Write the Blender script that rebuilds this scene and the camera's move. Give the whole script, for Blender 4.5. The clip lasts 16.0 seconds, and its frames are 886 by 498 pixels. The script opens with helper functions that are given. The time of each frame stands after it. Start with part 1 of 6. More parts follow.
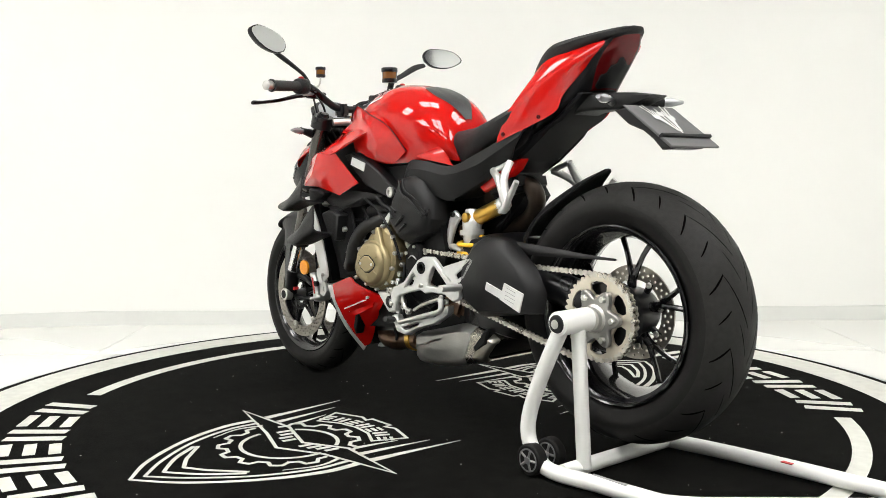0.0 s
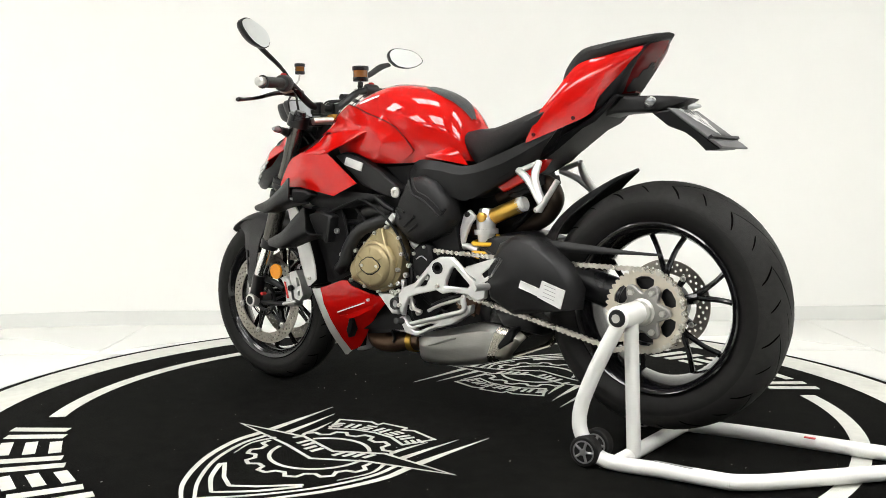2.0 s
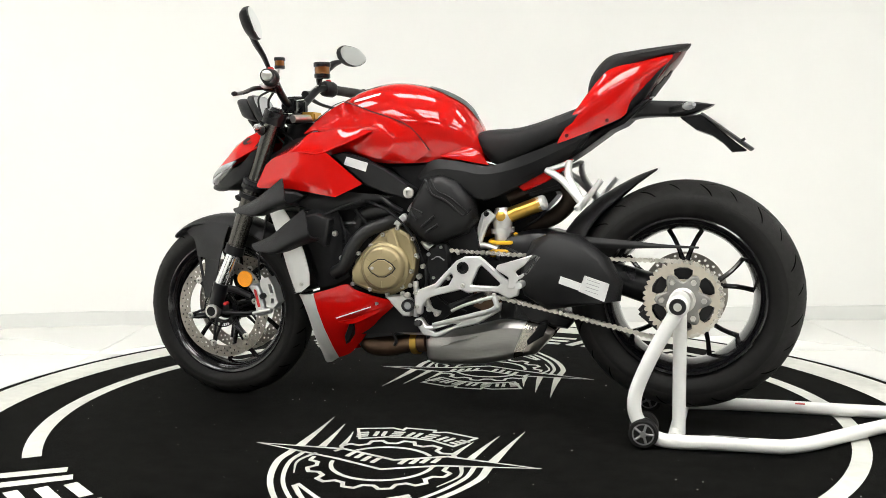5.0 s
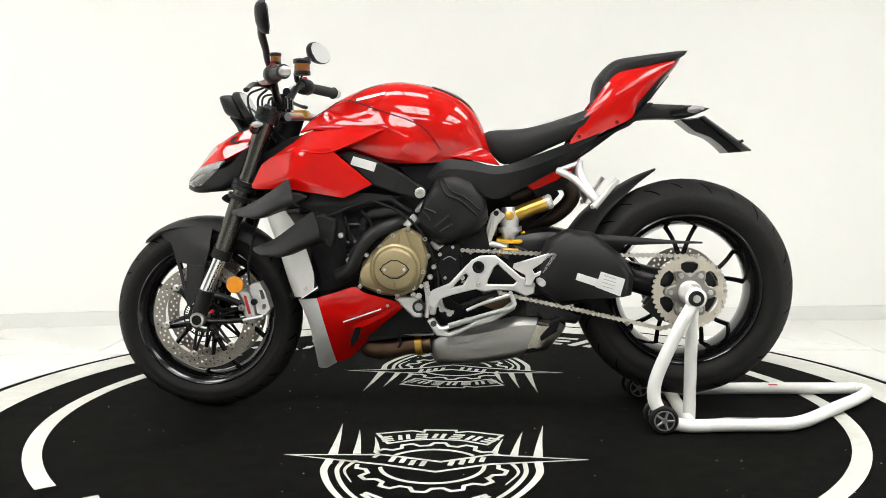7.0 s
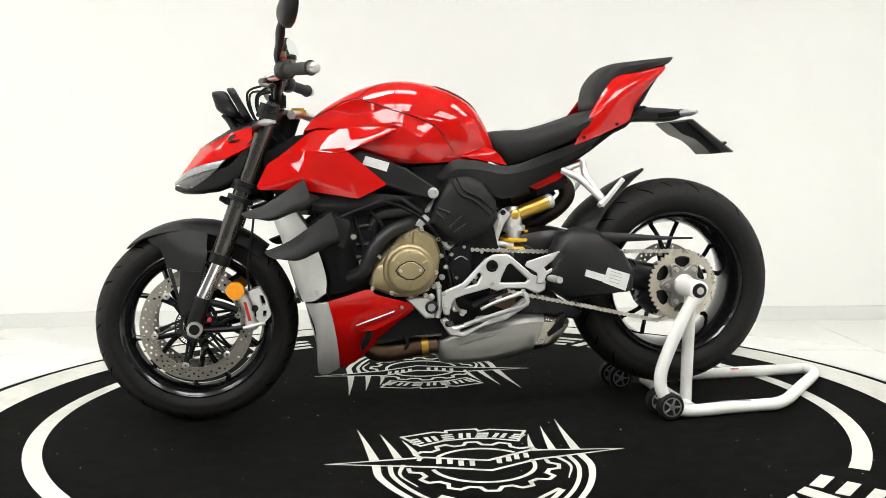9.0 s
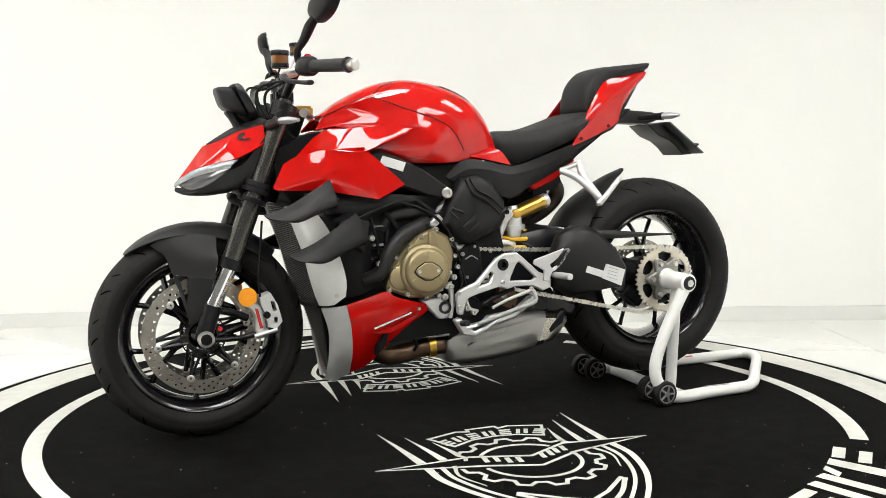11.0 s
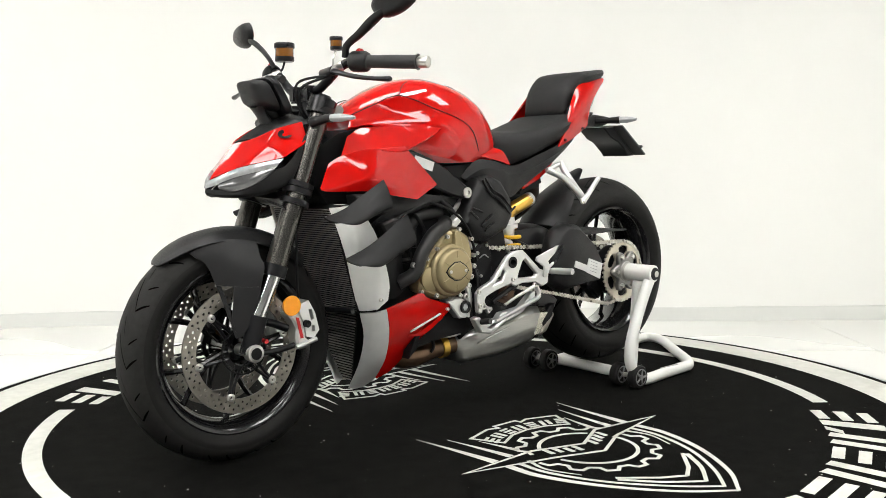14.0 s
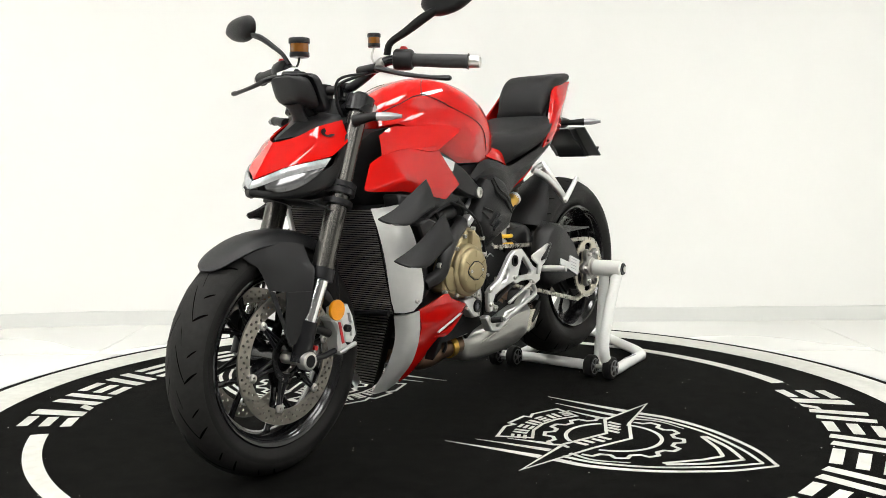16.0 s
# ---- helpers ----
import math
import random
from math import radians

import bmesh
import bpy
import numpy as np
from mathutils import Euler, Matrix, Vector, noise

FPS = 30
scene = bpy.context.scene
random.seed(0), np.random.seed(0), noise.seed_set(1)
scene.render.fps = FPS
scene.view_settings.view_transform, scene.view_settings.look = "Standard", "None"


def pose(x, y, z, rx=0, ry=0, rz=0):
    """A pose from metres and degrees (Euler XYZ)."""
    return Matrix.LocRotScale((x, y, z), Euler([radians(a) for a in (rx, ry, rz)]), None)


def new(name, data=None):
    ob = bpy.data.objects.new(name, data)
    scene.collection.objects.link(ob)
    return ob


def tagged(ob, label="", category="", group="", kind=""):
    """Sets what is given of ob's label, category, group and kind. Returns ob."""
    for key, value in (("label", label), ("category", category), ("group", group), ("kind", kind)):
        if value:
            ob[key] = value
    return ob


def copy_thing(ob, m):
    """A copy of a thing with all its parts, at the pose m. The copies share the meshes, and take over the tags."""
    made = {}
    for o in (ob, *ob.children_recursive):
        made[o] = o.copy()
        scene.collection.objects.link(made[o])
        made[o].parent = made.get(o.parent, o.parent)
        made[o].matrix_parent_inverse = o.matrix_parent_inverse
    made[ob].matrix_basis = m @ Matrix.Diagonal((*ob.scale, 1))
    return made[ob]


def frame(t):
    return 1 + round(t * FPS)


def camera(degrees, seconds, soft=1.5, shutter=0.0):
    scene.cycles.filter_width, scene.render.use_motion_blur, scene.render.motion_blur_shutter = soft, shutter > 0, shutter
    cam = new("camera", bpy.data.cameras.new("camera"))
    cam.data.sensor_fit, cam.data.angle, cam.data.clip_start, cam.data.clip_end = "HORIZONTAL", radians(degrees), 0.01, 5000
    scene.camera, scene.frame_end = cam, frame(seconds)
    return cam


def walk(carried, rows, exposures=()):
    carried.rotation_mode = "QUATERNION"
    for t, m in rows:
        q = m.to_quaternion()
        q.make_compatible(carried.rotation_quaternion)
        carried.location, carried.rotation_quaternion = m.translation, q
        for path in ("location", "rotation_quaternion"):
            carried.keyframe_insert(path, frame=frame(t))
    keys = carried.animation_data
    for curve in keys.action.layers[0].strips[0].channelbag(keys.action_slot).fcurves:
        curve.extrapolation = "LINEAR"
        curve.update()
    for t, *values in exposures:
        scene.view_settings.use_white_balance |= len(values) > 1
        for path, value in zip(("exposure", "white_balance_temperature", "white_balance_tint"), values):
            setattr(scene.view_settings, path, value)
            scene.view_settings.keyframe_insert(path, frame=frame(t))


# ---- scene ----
EXPO = 0.33
PANEL_EMIT = 11.5
import colorsys
from itertools import product
from mathutils.bvhtree import BVHTree

# camera: fixed, a turntable carries what moves
cam = camera(51.58, 16.0, soft=0.5, shutter=0.0)
view = pose(0, -2.903, 0.768, 84.922, 0.331, 0.123)
walk(cam, [(0, view), (16, view)], exposures=[(0, EXPO), (16, EXPO)])

# world: the studio is closed, only a faint grey outside
world = bpy.data.worlds.new("world")
scene.world = world
world.use_nodes = True
world.node_tree.nodes["Background"].inputs[0].default_value = (1, 1, 1, 1)
world.node_tree.nodes["Background"].inputs[1].default_value = 0.3


# ---- materials ----
def material(name, color, rough=0.5, metal=0.0, vary=0.08, scale=40.0, bump=0.0, bump_scale=200.0, coat=0.0,
             emit=0.0, trans=0.0, ior=1.45, spec=0.5, stretch=(1, 1, 1), rough_vary=0.08, stain=0.0):
    m = bpy.data.materials.new(name)
    m.use_nodes = True
    n, l = m.node_tree.nodes, m.node_tree.links
    b = n["Principled BSDF"]
    b.inputs["Metallic"].default_value = metal
    b.inputs["Coat Weight"].default_value = coat
    b.inputs["Coat Roughness"].default_value = 0.03
    b.inputs["IOR"].default_value = ior
    b.inputs["Specular IOR Level"].default_value = spec
    b.inputs["Transmission Weight"].default_value = trans
    tex = n.new("ShaderNodeTexCoord")
    mp = n.new("ShaderNodeMapping")
    mp.inputs["Scale"].default_value = stretch
    l.new(tex.outputs["Object"], mp.inputs[0])
    fine, broad = n.new("ShaderNodeTexNoise"), n.new("ShaderNodeTexNoise")
    fine.inputs["Scale"].default_value, broad.inputs["Scale"].default_value = scale, scale / 9
    fine.inputs["Detail"].default_value = 5
    for t in (fine, broad):
        l.new(mp.outputs[0], t.inputs["Vector"])
    mixv = n.new("ShaderNodeMath")
    mixv.operation = "ADD"
    l.new(fine.outputs[0], mixv.inputs[0])
    l.new(broad.outputs[0], mixv.inputs[1])
    ramp = n.new("ShaderNodeMapRange")
    ramp.inputs[1].default_value, ramp.inputs[2].default_value = 0.6, 1.4
    ramp.inputs[3].default_value, ramp.inputs[4].default_value = 1 - vary, 1 + vary
    l.new(mixv.outputs[0], ramp.inputs[0])
    mul = n.new("ShaderNodeVectorMath")
    mul.operation = "SCALE"
    mul.inputs[0].default_value = color
    l.new(ramp.outputs[0], mul.inputs["Scale"])
    l.new(mul.outputs[0], b.inputs["Base Color"])
    rr = n.new("ShaderNodeMapRange")
    rr.inputs[1].default_value, rr.inputs[2].default_value = 0.3, 0.7
    rr.inputs[3].default_value, rr.inputs[4].default_value = max(0.0, rough - rough_vary * rough), min(1.0, rough + rough_vary)
    l.new(broad.outputs[0], rr.inputs[0])
    l.new(rr.outputs[0], b.inputs["Roughness"])
    if bump:
        bn, bt = n.new("ShaderNodeBump"), n.new("ShaderNodeTexNoise")
        bt.inputs["Scale"].default_value = bump_scale
        bt.inputs["Detail"].default_value = 3
        l.new(mp.outputs[0], bt.inputs["Vector"])
        l.new(bt.outputs[0], bn.inputs["Height"])
        bn.inputs["Strength"].default_value, bn.inputs["Distance"].default_value = bump, 0.002
        l.new(bn.outputs[0], b.inputs["Normal"])
    if emit:
        b.inputs["Emission Color"].default_value = (1, 0.99, 0.965, 1)
        b.inputs["Emission Strength"].default_value = emit
    return m


RED = material("red_paint", (0.50, 0.0045, 0.003), 0.45, vary=0.03, scale=14, coat=1.0, rough_vary=0.02, spec=0.0)
DARKRED = material("red_lens", (0.085, 0.001, 0.002), 0.08, vary=0.2, scale=60, spec=0.30)
MATTE = material("matte_black_plastic", (0.0085, 0.0085, 0.009), 0.38, vary=0.16, bump=0.25, bump_scale=900, spec=0.34, rough_vary=0.14)
BLACK = material("satin_black_paint", (0.005, 0.005, 0.006), 0.28, vary=0.1, spec=0.4)
GLOSS = material("gloss_black_paint", (0.007, 0.007, 0.008), 0.12, vary=0.1, coat=0.4)
DEEP = material("black_engine_plastic", (0.004, 0.004, 0.0045), 0.5, vary=0.2, bump=0.2, bump_scale=300, spec=0.25)
RUBBER = material("tyre_rubber", (0.0090, 0.0086, 0.0083), 0.55, spec=0.22, vary=0.22, scale=60, bump=0.25, bump_scale=500, rough_vary=0.15)
WORN = material("worn_tread_rubber", (0.0150, 0.0145, 0.0138), 0.6, spec=0.24, vary=0.3, scale=70, bump=0.4, bump_scale=420, rough_vary=0.2)
# near-black for tread grooves: their shade is put into the colour
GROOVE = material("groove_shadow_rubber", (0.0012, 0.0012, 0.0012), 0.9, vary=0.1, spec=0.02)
HOSE = material("hose_rubber", (0.012, 0.012, 0.012), 0.42, vary=0.15, scale=90, bump=0.15, bump_scale=600, spec=0.45)
GRIP = material("grip_rubber", (0.022, 0.022, 0.022), 0.7, vary=0.1, bump=0.3, bump_scale=700)
VINYL = material("seat_vinyl", (0.010, 0.010, 0.0105), 0.55, spec=0.35, vary=0.12, bump=0.45, bump_scale=1300)
PAD = material("tank_pad_rubber", (0.035, 0.035, 0.036), 0.34, vary=0.15, scale=80, bump=0.3, bump_scale=500)
ALU = material("cast_aluminium", (0.67, 0.67, 0.66), 0.32, 0.75, vary=0.08, bump=0.15, bump_scale=900)
SILVER = material("silver_painted_plastic", (0.70, 0.70, 0.685), 0.38, 0.40, vary=0.06, coat=0.2)
STEEL = material("machined_steel", (0.60, 0.59, 0.56), 0.30, 0.95, vary=0.08)
DISC = material("brake_disc_steel", (0.30, 0.278, 0.245), 0.30, 0.85, vary=0.08, scale=80)
CHROME = material("polished_chrome", (0.80, 0.80, 0.80), 0.08, 1.0, vary=0.02)
GOLD = material("gold_anodised", (0.66, 0.40, 0.08), 0.28, 0.9, vary=0.05)
BRONZE = material("bronze_magnesium_cover", (0.33, 0.27, 0.15), 0.36, 0.6, vary=0.06, bump=0.1, bump_scale=800)
TITAN = material("brushed_titanium", (0.45, 0.445, 0.425), 0.32, 0.9, vary=0.1, scale=20, stretch=(1, 1, 14))
# rear pipe: a darker brown than the burnt headers
DARKPIPE = material("dark_brown_pipe", (0.04, 0.028, 0.02), 0.4, 0.6, vary=0.3, scale=22)
BURNT = material("burnt_steel_pipe", (0.16, 0.10, 0.065), 0.35, 0.85, vary=0.3, scale=22)
YELLOW = material("yellow_spring_paint", (0.80, 0.47, 0.02), 0.3, vary=0.04, coat=0.4)
AMBER = material("amber_plastic", (0.80, 0.29, 0.004), 0.30, vary=0.16, scale=260, coat=0.15)
FLUID = material("brake_fluid", (0.19, 0.070, 0.010), 0.08, vary=0.1, coat=0.8)
FORK = material("fork_tube_grey", (0.10, 0.095, 0.088), 0.22, 0.9, vary=0.08)
WHITEPAINT = material("white_powder_coat", (0.78, 0.78, 0.75), 0.30, vary=0.03, coat=0.3, scale=12)
LABELWHITE = material("white_label", (0.66, 0.66, 0.645), 0.45, vary=0.06, scale=120)
LABELGREY = material("grey_print", (0.30, 0.30, 0.30), 0.5)
REDPRINT = material("red_print", (0.5, 0.02, 0.02), 0.5)
CLEAR = material("clear_lens", (0.34, 0.35, 0.36), 0.06, 0.0, vary=0.03, coat=1.0)
HUBGREY = material("dark_hub_grey", (0.26, 0.26, 0.26), 0.35, 0.7, vary=0.1)
BROW = material("clear_lamp_strip", (0.32, 0.325, 0.33), 0.18, 0.2, vary=0.25, scale=120, coat=0.6)
SMOKE = material("smoked_lamp_glass", (0.065, 0.065, 0.067), 0.10, vary=0.45, scale=55, coat=1.0)
MIRROR = material("mirror_glass", (0.86, 0.88, 0.90), 0.02, 1.0, vary=0.01)
RADIATOR = material("radiator_core", (0.26, 0.25, 0.235), 0.45, 0.4, vary=0.15, scale=90)
PLATEGREY = material("grey_plate_panel", (0.09, 0.09, 0.09), 0.5, vary=0.05)
CARPET = material("black_carpet", (0.0044, 0.0044, 0.0039), 0.95, vary=0.75, scale=17, bump=0.6, bump_scale=700, spec=0.04)
PRINT = material("white_carpet_print", (0.57, 0.57, 0.525), 0.9, vary=0.12, scale=30, bump=0.5, bump_scale=700, spec=0.15)
RIMGREY = material("grey_metal_edge", (0.42, 0.42, 0.43), 0.5, 0.3, vary=0.25, scale=18)
WALLPAINT = material("white_wall_paint", (0.84, 0.84, 0.812), 0.75, vary=0.012, scale=6, bump=0.08, bump_scale=60)
SKIRT = material("white_skirting", (0.70, 0.705, 0.68), 0.5, vary=0.02)
# dark coat for unseen added walls, to cut fill light and reflections
DARKWALL = material("unseen_dark_wall", (0.12, 0.12, 0.118), 0.8, vary=0.06, scale=6)
SHADE = material("unseen_ceiling_grey", (0.36, 0.36, 0.35), 0.8, vary=0.03, scale=6)
TILE = material("white_floor_tile", (0.765, 0.765, 0.735), 0.22, vary=0.012, scale=4)
GROUT = material("grey_grout", (0.50, 0.50, 0.47), 0.8)
PANEL = material("led_panel_diffuser", (0.9, 0.9, 0.88), 0.5, emit=PANEL_EMIT)


# ---- mesh helpers ----
def part(name, bm, mat, parent=None, label="", smooth=40):
    me = bpy.data.meshes.new(name)
    bmesh.ops.recalc_face_normals(bm, faces=bm.faces)
    lim = radians(smooth)
    for f in bm.faces:
        f.smooth = smooth > 0
    for e in bm.edges:
        if len(e.link_faces) == 2 and e.calc_face_angle(0) > lim:
            e.smooth = False
    bm.to_mesh(me)
    bm.free()
    me.materials.append(mat)
    ob = new(name, me)
    if parent is not None:
        ob.parent = parent
    if label:
        tagged(ob, label)
    return ob


def twin(ob, parent=None, name=None):
    """The same part on the other side of the centre plane."""
    me = ob.data.copy()
    bm = bmesh.new()
    bm.from_mesh(me)
    for v in bm.verts:
        v.co.y = -v.co.y
    bmesh.ops.reverse_faces(bm, faces=bm.faces)
    bm.to_mesh(me)
    bm.free()
    o = new(name or ob.name.split(".")[0], me)
    o.parent = parent if parent is not None else ob.parent
    if "label" in ob:
        tagged(o, ob["label"])
    return o


def thing(name, label, category, group="", kind=""):
    return tagged(new(name), label, category, group, kind)


def curve_through(pts, n=6):
    """A smooth line through the points."""
    p = [np.array(q, float) for q in pts]
    if len(p) < 3 or n < 2:
        return p
    q = [2 * p[0] - p[1], *p, 2 * p[-1] - p[-2]]
    out = []
    for i in range(1, len(q) - 2):
        a, b, c, d = q[i - 1:i + 3]
        for k in range(n):
            t = k / n
            out.append(0.5 * (2 * b + (c - a) * t + (2 * a - 5 * b + 4 * c - d) * t * t + (3 * b - a - 3 * c + d) * t ** 3))
    out.append(p[-1])
    return out


def tube(pts, rad, seg=12, smooth_n=6, bm=None, cap=True, flat=1.0, up=(0, 0, 1)):
    """A pipe along the points; rad may be a list."""
    bm = bm or bmesh.new()
    rads = rad if isinstance(rad, (list, tuple)) else [rad] * len(pts)
    line = curve_through([(*p, r) for p, r in zip(pts, rads)], smooth_n)
    rings, ref = [], Vector(up)
    for i, v in enumerate(line):
        a, b = line[max(0, i - 1)][:3], line[min(len(line) - 1, i + 1)][:3]
        d = Vector(b - a).normalized()
        s = d.cross(ref)
        if s.length < 1e-3:
            s = d.cross(Vector((1, 0, 0)))
        s.normalize()
        u = s.cross(d).normalized()
        ref = u
        rings.append([bm.verts.new(Vector(v[:3]) + float(v[3]) * (math.cos(k * 2 * math.pi / seg) * s + flat * math.sin(k * 2 * math.pi / seg) * u))
                      for k in range(seg)])
    for r0, r1 in zip(rings, rings[1:]):
        for k in range(seg):
            bm.faces.new((r0[k], r0[(k + 1) % seg], r1[(k + 1) % seg], r1[k]))
    if cap:
        bm.faces.new(rings[0][::-1])
        bm.faces.new(rings[-1])
    return bm


def rod(a, b, r, seg=14, bm=None, r2=None):
    return tube([a, b], [r, r if r2 is None else r2], seg, 1, bm)


def lathe(prof, centre=(0, 0, 0), axis="y", seg=48, bm=None, closed=False):
    """Turn the outline (radius, along) about the axis."""
    bm = bm or bmesh.new()
    c = Vector(centre)
    rings = []
    for r, h in prof:
        ring = []
        for k in range(seg):
            a = 2 * math.pi * k / seg
            p = (r * math.cos(a), h, r * math.sin(a)) if axis == "y" else ((h, r * math.cos(a), r * math.sin(a)) if axis == "x" else (r * math.cos(a), r * math.sin(a), h))
            ring.append(bm.verts.new(c + Vector(p)))
        rings.append(ring)
    pairs = list(zip(rings, rings[1:])) + ([(rings[-1], rings[0])] if closed else [])
    for r0, r1 in pairs:
        for k in range(seg):
            bm.faces.new((r0[k], r0[(k + 1) % seg], r1[(k + 1) % seg], r1[k]))
    if not closed:
        if prof[0][0] > 1e-6:
            bm.faces.new(rings[0])
        if prof[-1][0] > 1e-6:
            bm.faces.new(rings[-1][::-1])
    bmesh.ops.remove_doubles(bm, verts=bm.verts, dist=1e-6)
    return bm


def round_edges(bm, w, angle=35, seg=2):
    es = [e for e in bm.edges if len(e.link_faces) == 2 and e.calc_face_angle(0) > radians(angle)]
    if es and w > 0:
        bmesh.ops.bevel(bm, geom=es, offset=w, segments=seg, affect="EDGES", clamp_overlap=True)
    return bm


def plate(outline, y0, y1, holes=(), bevel=0.002, slope=None, bm0=None):
    """A flat piece with the outline (x, z), from y0 to y1. slope(x, z) adds to y."""
    bm = bmesh.new()
    edges = []
    for loop in (outline, *holes):
        vs = [bm.verts.new((x, y0, z)) for x, z in loop]
        edges += [bm.edges.new((a, b)) for a, b in zip(vs, vs[1:] + vs[:1])]
    if holes:
        bmesh.ops.triangle_fill(bm, use_beauty=True, use_dissolve=False, edges=edges, normal=(0, 1, 0))

        def inside(loop, x, z):
            hit = False
            for (x0, z0), (x1, z1) in zip(loop, loop[1:] + loop[:1]):
                if (z0 > z) != (z1 > z) and x < (x1 - x0) * (z - z0) / (z1 - z0) + x0:
                    hit = not hit
            return hit

        bad = []
        for f in bm.faces:
            c = f.calc_center_median()
            if not inside(outline, c.x, c.z) or any(inside(h, c.x, c.z) for h in holes):
                bad.append(f)
        bmesh.ops.delete(bm, geom=bad, context="FACES_ONLY")
    else:
        bm.faces.new(list(bm.verts))
    ext = bmesh.ops.extrude_face_region(bm, geom=list(bm.faces))
    for v in ext["geom"]:
        if isinstance(v, bmesh.types.BMVert):
            v.co.y = y1
    bmesh.ops.recalc_face_normals(bm, faces=bm.faces)
    round_edges(bm, bevel, 50, 1)
    if slope:
        for v in bm.verts:
            v.co.y += slope(v.co.x, v.co.z)
    return bm


def circle(cx, cz, r, n=16, a0=0.0):
    return [(cx + r * math.cos(a0 + 2 * math.pi * k / n), cz + r * math.sin(a0 + 2 * math.pi * k / n)) for k in range(n)]


def block(centre, size, rot=(0, 0, 0), bevel=0.003, taper=None):
    bm = bmesh.new()
    bmesh.ops.create_cube(bm, size=1)
    for v in bm.verts:
        k = taper if (taper and v.co.z > 0) else 1
        v.co = Vector((v.co.x * size[0] * k, v.co.y * size[1] * k, v.co.z * size[2]))
    round_edges(bm, bevel, 30, 2)
    bmesh.ops.transform(bm, matrix=pose(*centre, *rot), verts=bm.verts)
    return bm


def sheet(grid, thick=0.003, n=5, out=(0, -1, 0), across=None):
    """A smooth skin through a grid of points, with thickness away from out; across=1 keeps creases along its rows."""
    rows = [curve_through(r, n) for r in grid]
    cols = [curve_through([r[j] for r in rows], n if across is None else across) for j in range(len(rows[0]))]
    bm = bmesh.new()
    front = [[bm.verts.new(p) for p in c] for c in cols]
    fs = []
    for c0, c1 in zip(front, front[1:]):
        for i in range(len(c0) - 1):
            fs.append(bm.faces.new((c0[i], c0[i + 1], c1[i + 1], c1[i])))
    bmesh.ops.remove_doubles(bm, verts=bm.verts, dist=1e-5)
    bmesh.ops.recalc_face_normals(bm, faces=bm.faces)
    bm.normal_update()
    mean = sum((f.normal * f.calc_area() for f in bm.faces), Vector())
    if mean.dot(Vector(out)) < 0:
        bmesh.ops.reverse_faces(bm, faces=bm.faces)
        bm.normal_update()
    if thick:
        old = {v: v.co - v.normal * thick for v in bm.verts}
        copy = {v: bm.verts.new(co) for v, co in old.items()}
        rim = [e for e in bm.edges if len(e.link_faces) == 1]
        faces = list(bm.faces)
        for f in faces:
            bm.faces.new([copy[v] for v in reversed(f.verts)])
        for e in rim:
            a, b = e.verts
            bm.faces.new((a, b, copy[b], copy[a]))
    return bm


def facets(pts, faces, thick, soft=0.004):
    """Flat facets that meet in soft creases, with thickness to the inside."""
    bm = bmesh.new()
    vs = [bm.verts.new(p) for p in pts]
    for f in faces:
        bm.faces.new([vs[i] for i in f])
    bm.normal_update()
    if sum((f.normal.y * f.calc_area() for f in bm.faces)) > 0:
        bmesh.ops.reverse_faces(bm, faces=bm.faces)
    inner = [e for e in bm.edges if len(e.link_faces) == 2]
    bmesh.ops.bevel(bm, geom=inner, offset=soft, segments=3, affect="EDGES", profile=0.5)
    bm.normal_update()
    copy = {v: bm.verts.new(v.co - v.normal * thick) for v in list(bm.verts)}
    rim_ = [e for e in bm.edges if len(e.link_faces) == 1]
    for f in list(bm.faces):
        bm.faces.new([copy[v] for v in reversed(f.verts)])
    for e in rim_:
        a, b = e.verts
        bm.faces.new((a, b, copy[b], copy[a]))
    return bm


def loft(sections, seg=0, cap=True, n=4):
    """A skin over closed rings of points, smooth along its length."""
    m = len(sections[0])
    lines = [curve_through([s[k] for s in sections], n) for k in range(m)]
    bm = bmesh.new()
    rings = [[bm.verts.new(lines[k][i]) for k in range(m)] for i in range(len(lines[0]))]
    for r0, r1 in zip(rings, rings[1:]):
        for k in range(m):
            bm.faces.new((r0[k], r0[(k + 1) % m], r1[(k + 1) % m], r1[k]))
    if cap:
        bm.faces.new(rings[0][::-1])
        bm.faces.new(rings[-1])
    bmesh.ops.remove_doubles(bm, verts=bm.verts, dist=1e-5)
    return bm


def join(*bms):
    """Several pieces in one mesh."""
    out = bms[0]
    for b in bms[1:]:
        me = bpy.data.meshes.new("tmp")
        b.to_mesh(me)
        out.from_mesh(me)
        b.free()
        bpy.data.meshes.remove(me)
    return out


def lay_on(bm, target, lift):
    """Lays a thin piece on the skin of another part."""
    tb = bmesh.new()
    tb.from_mesh(target.data)
    tree = BVHTree.FromBMesh(tb)
    tb.free()
    for v in bm.verts:
        p, nrm_, _, _ = tree.find_nearest(v.co)
        if p is not None:
            v.co = p + nrm_ * lift
    return bm


def bolt(name, p, r, parent, mat=None, depth=0.008, side=-1):
    x, y, z = p
    s = side
    bm = lathe([(r, 0), (r, s * depth * 0.8), (r * 0.8, s * depth), (r * 0.45, s * depth), (r * 0.4, s * depth * 0.4), (0, s * depth * 0.4)], (x, y, z), seg=12)
    return part(name, bm, mat or STEEL, parent)


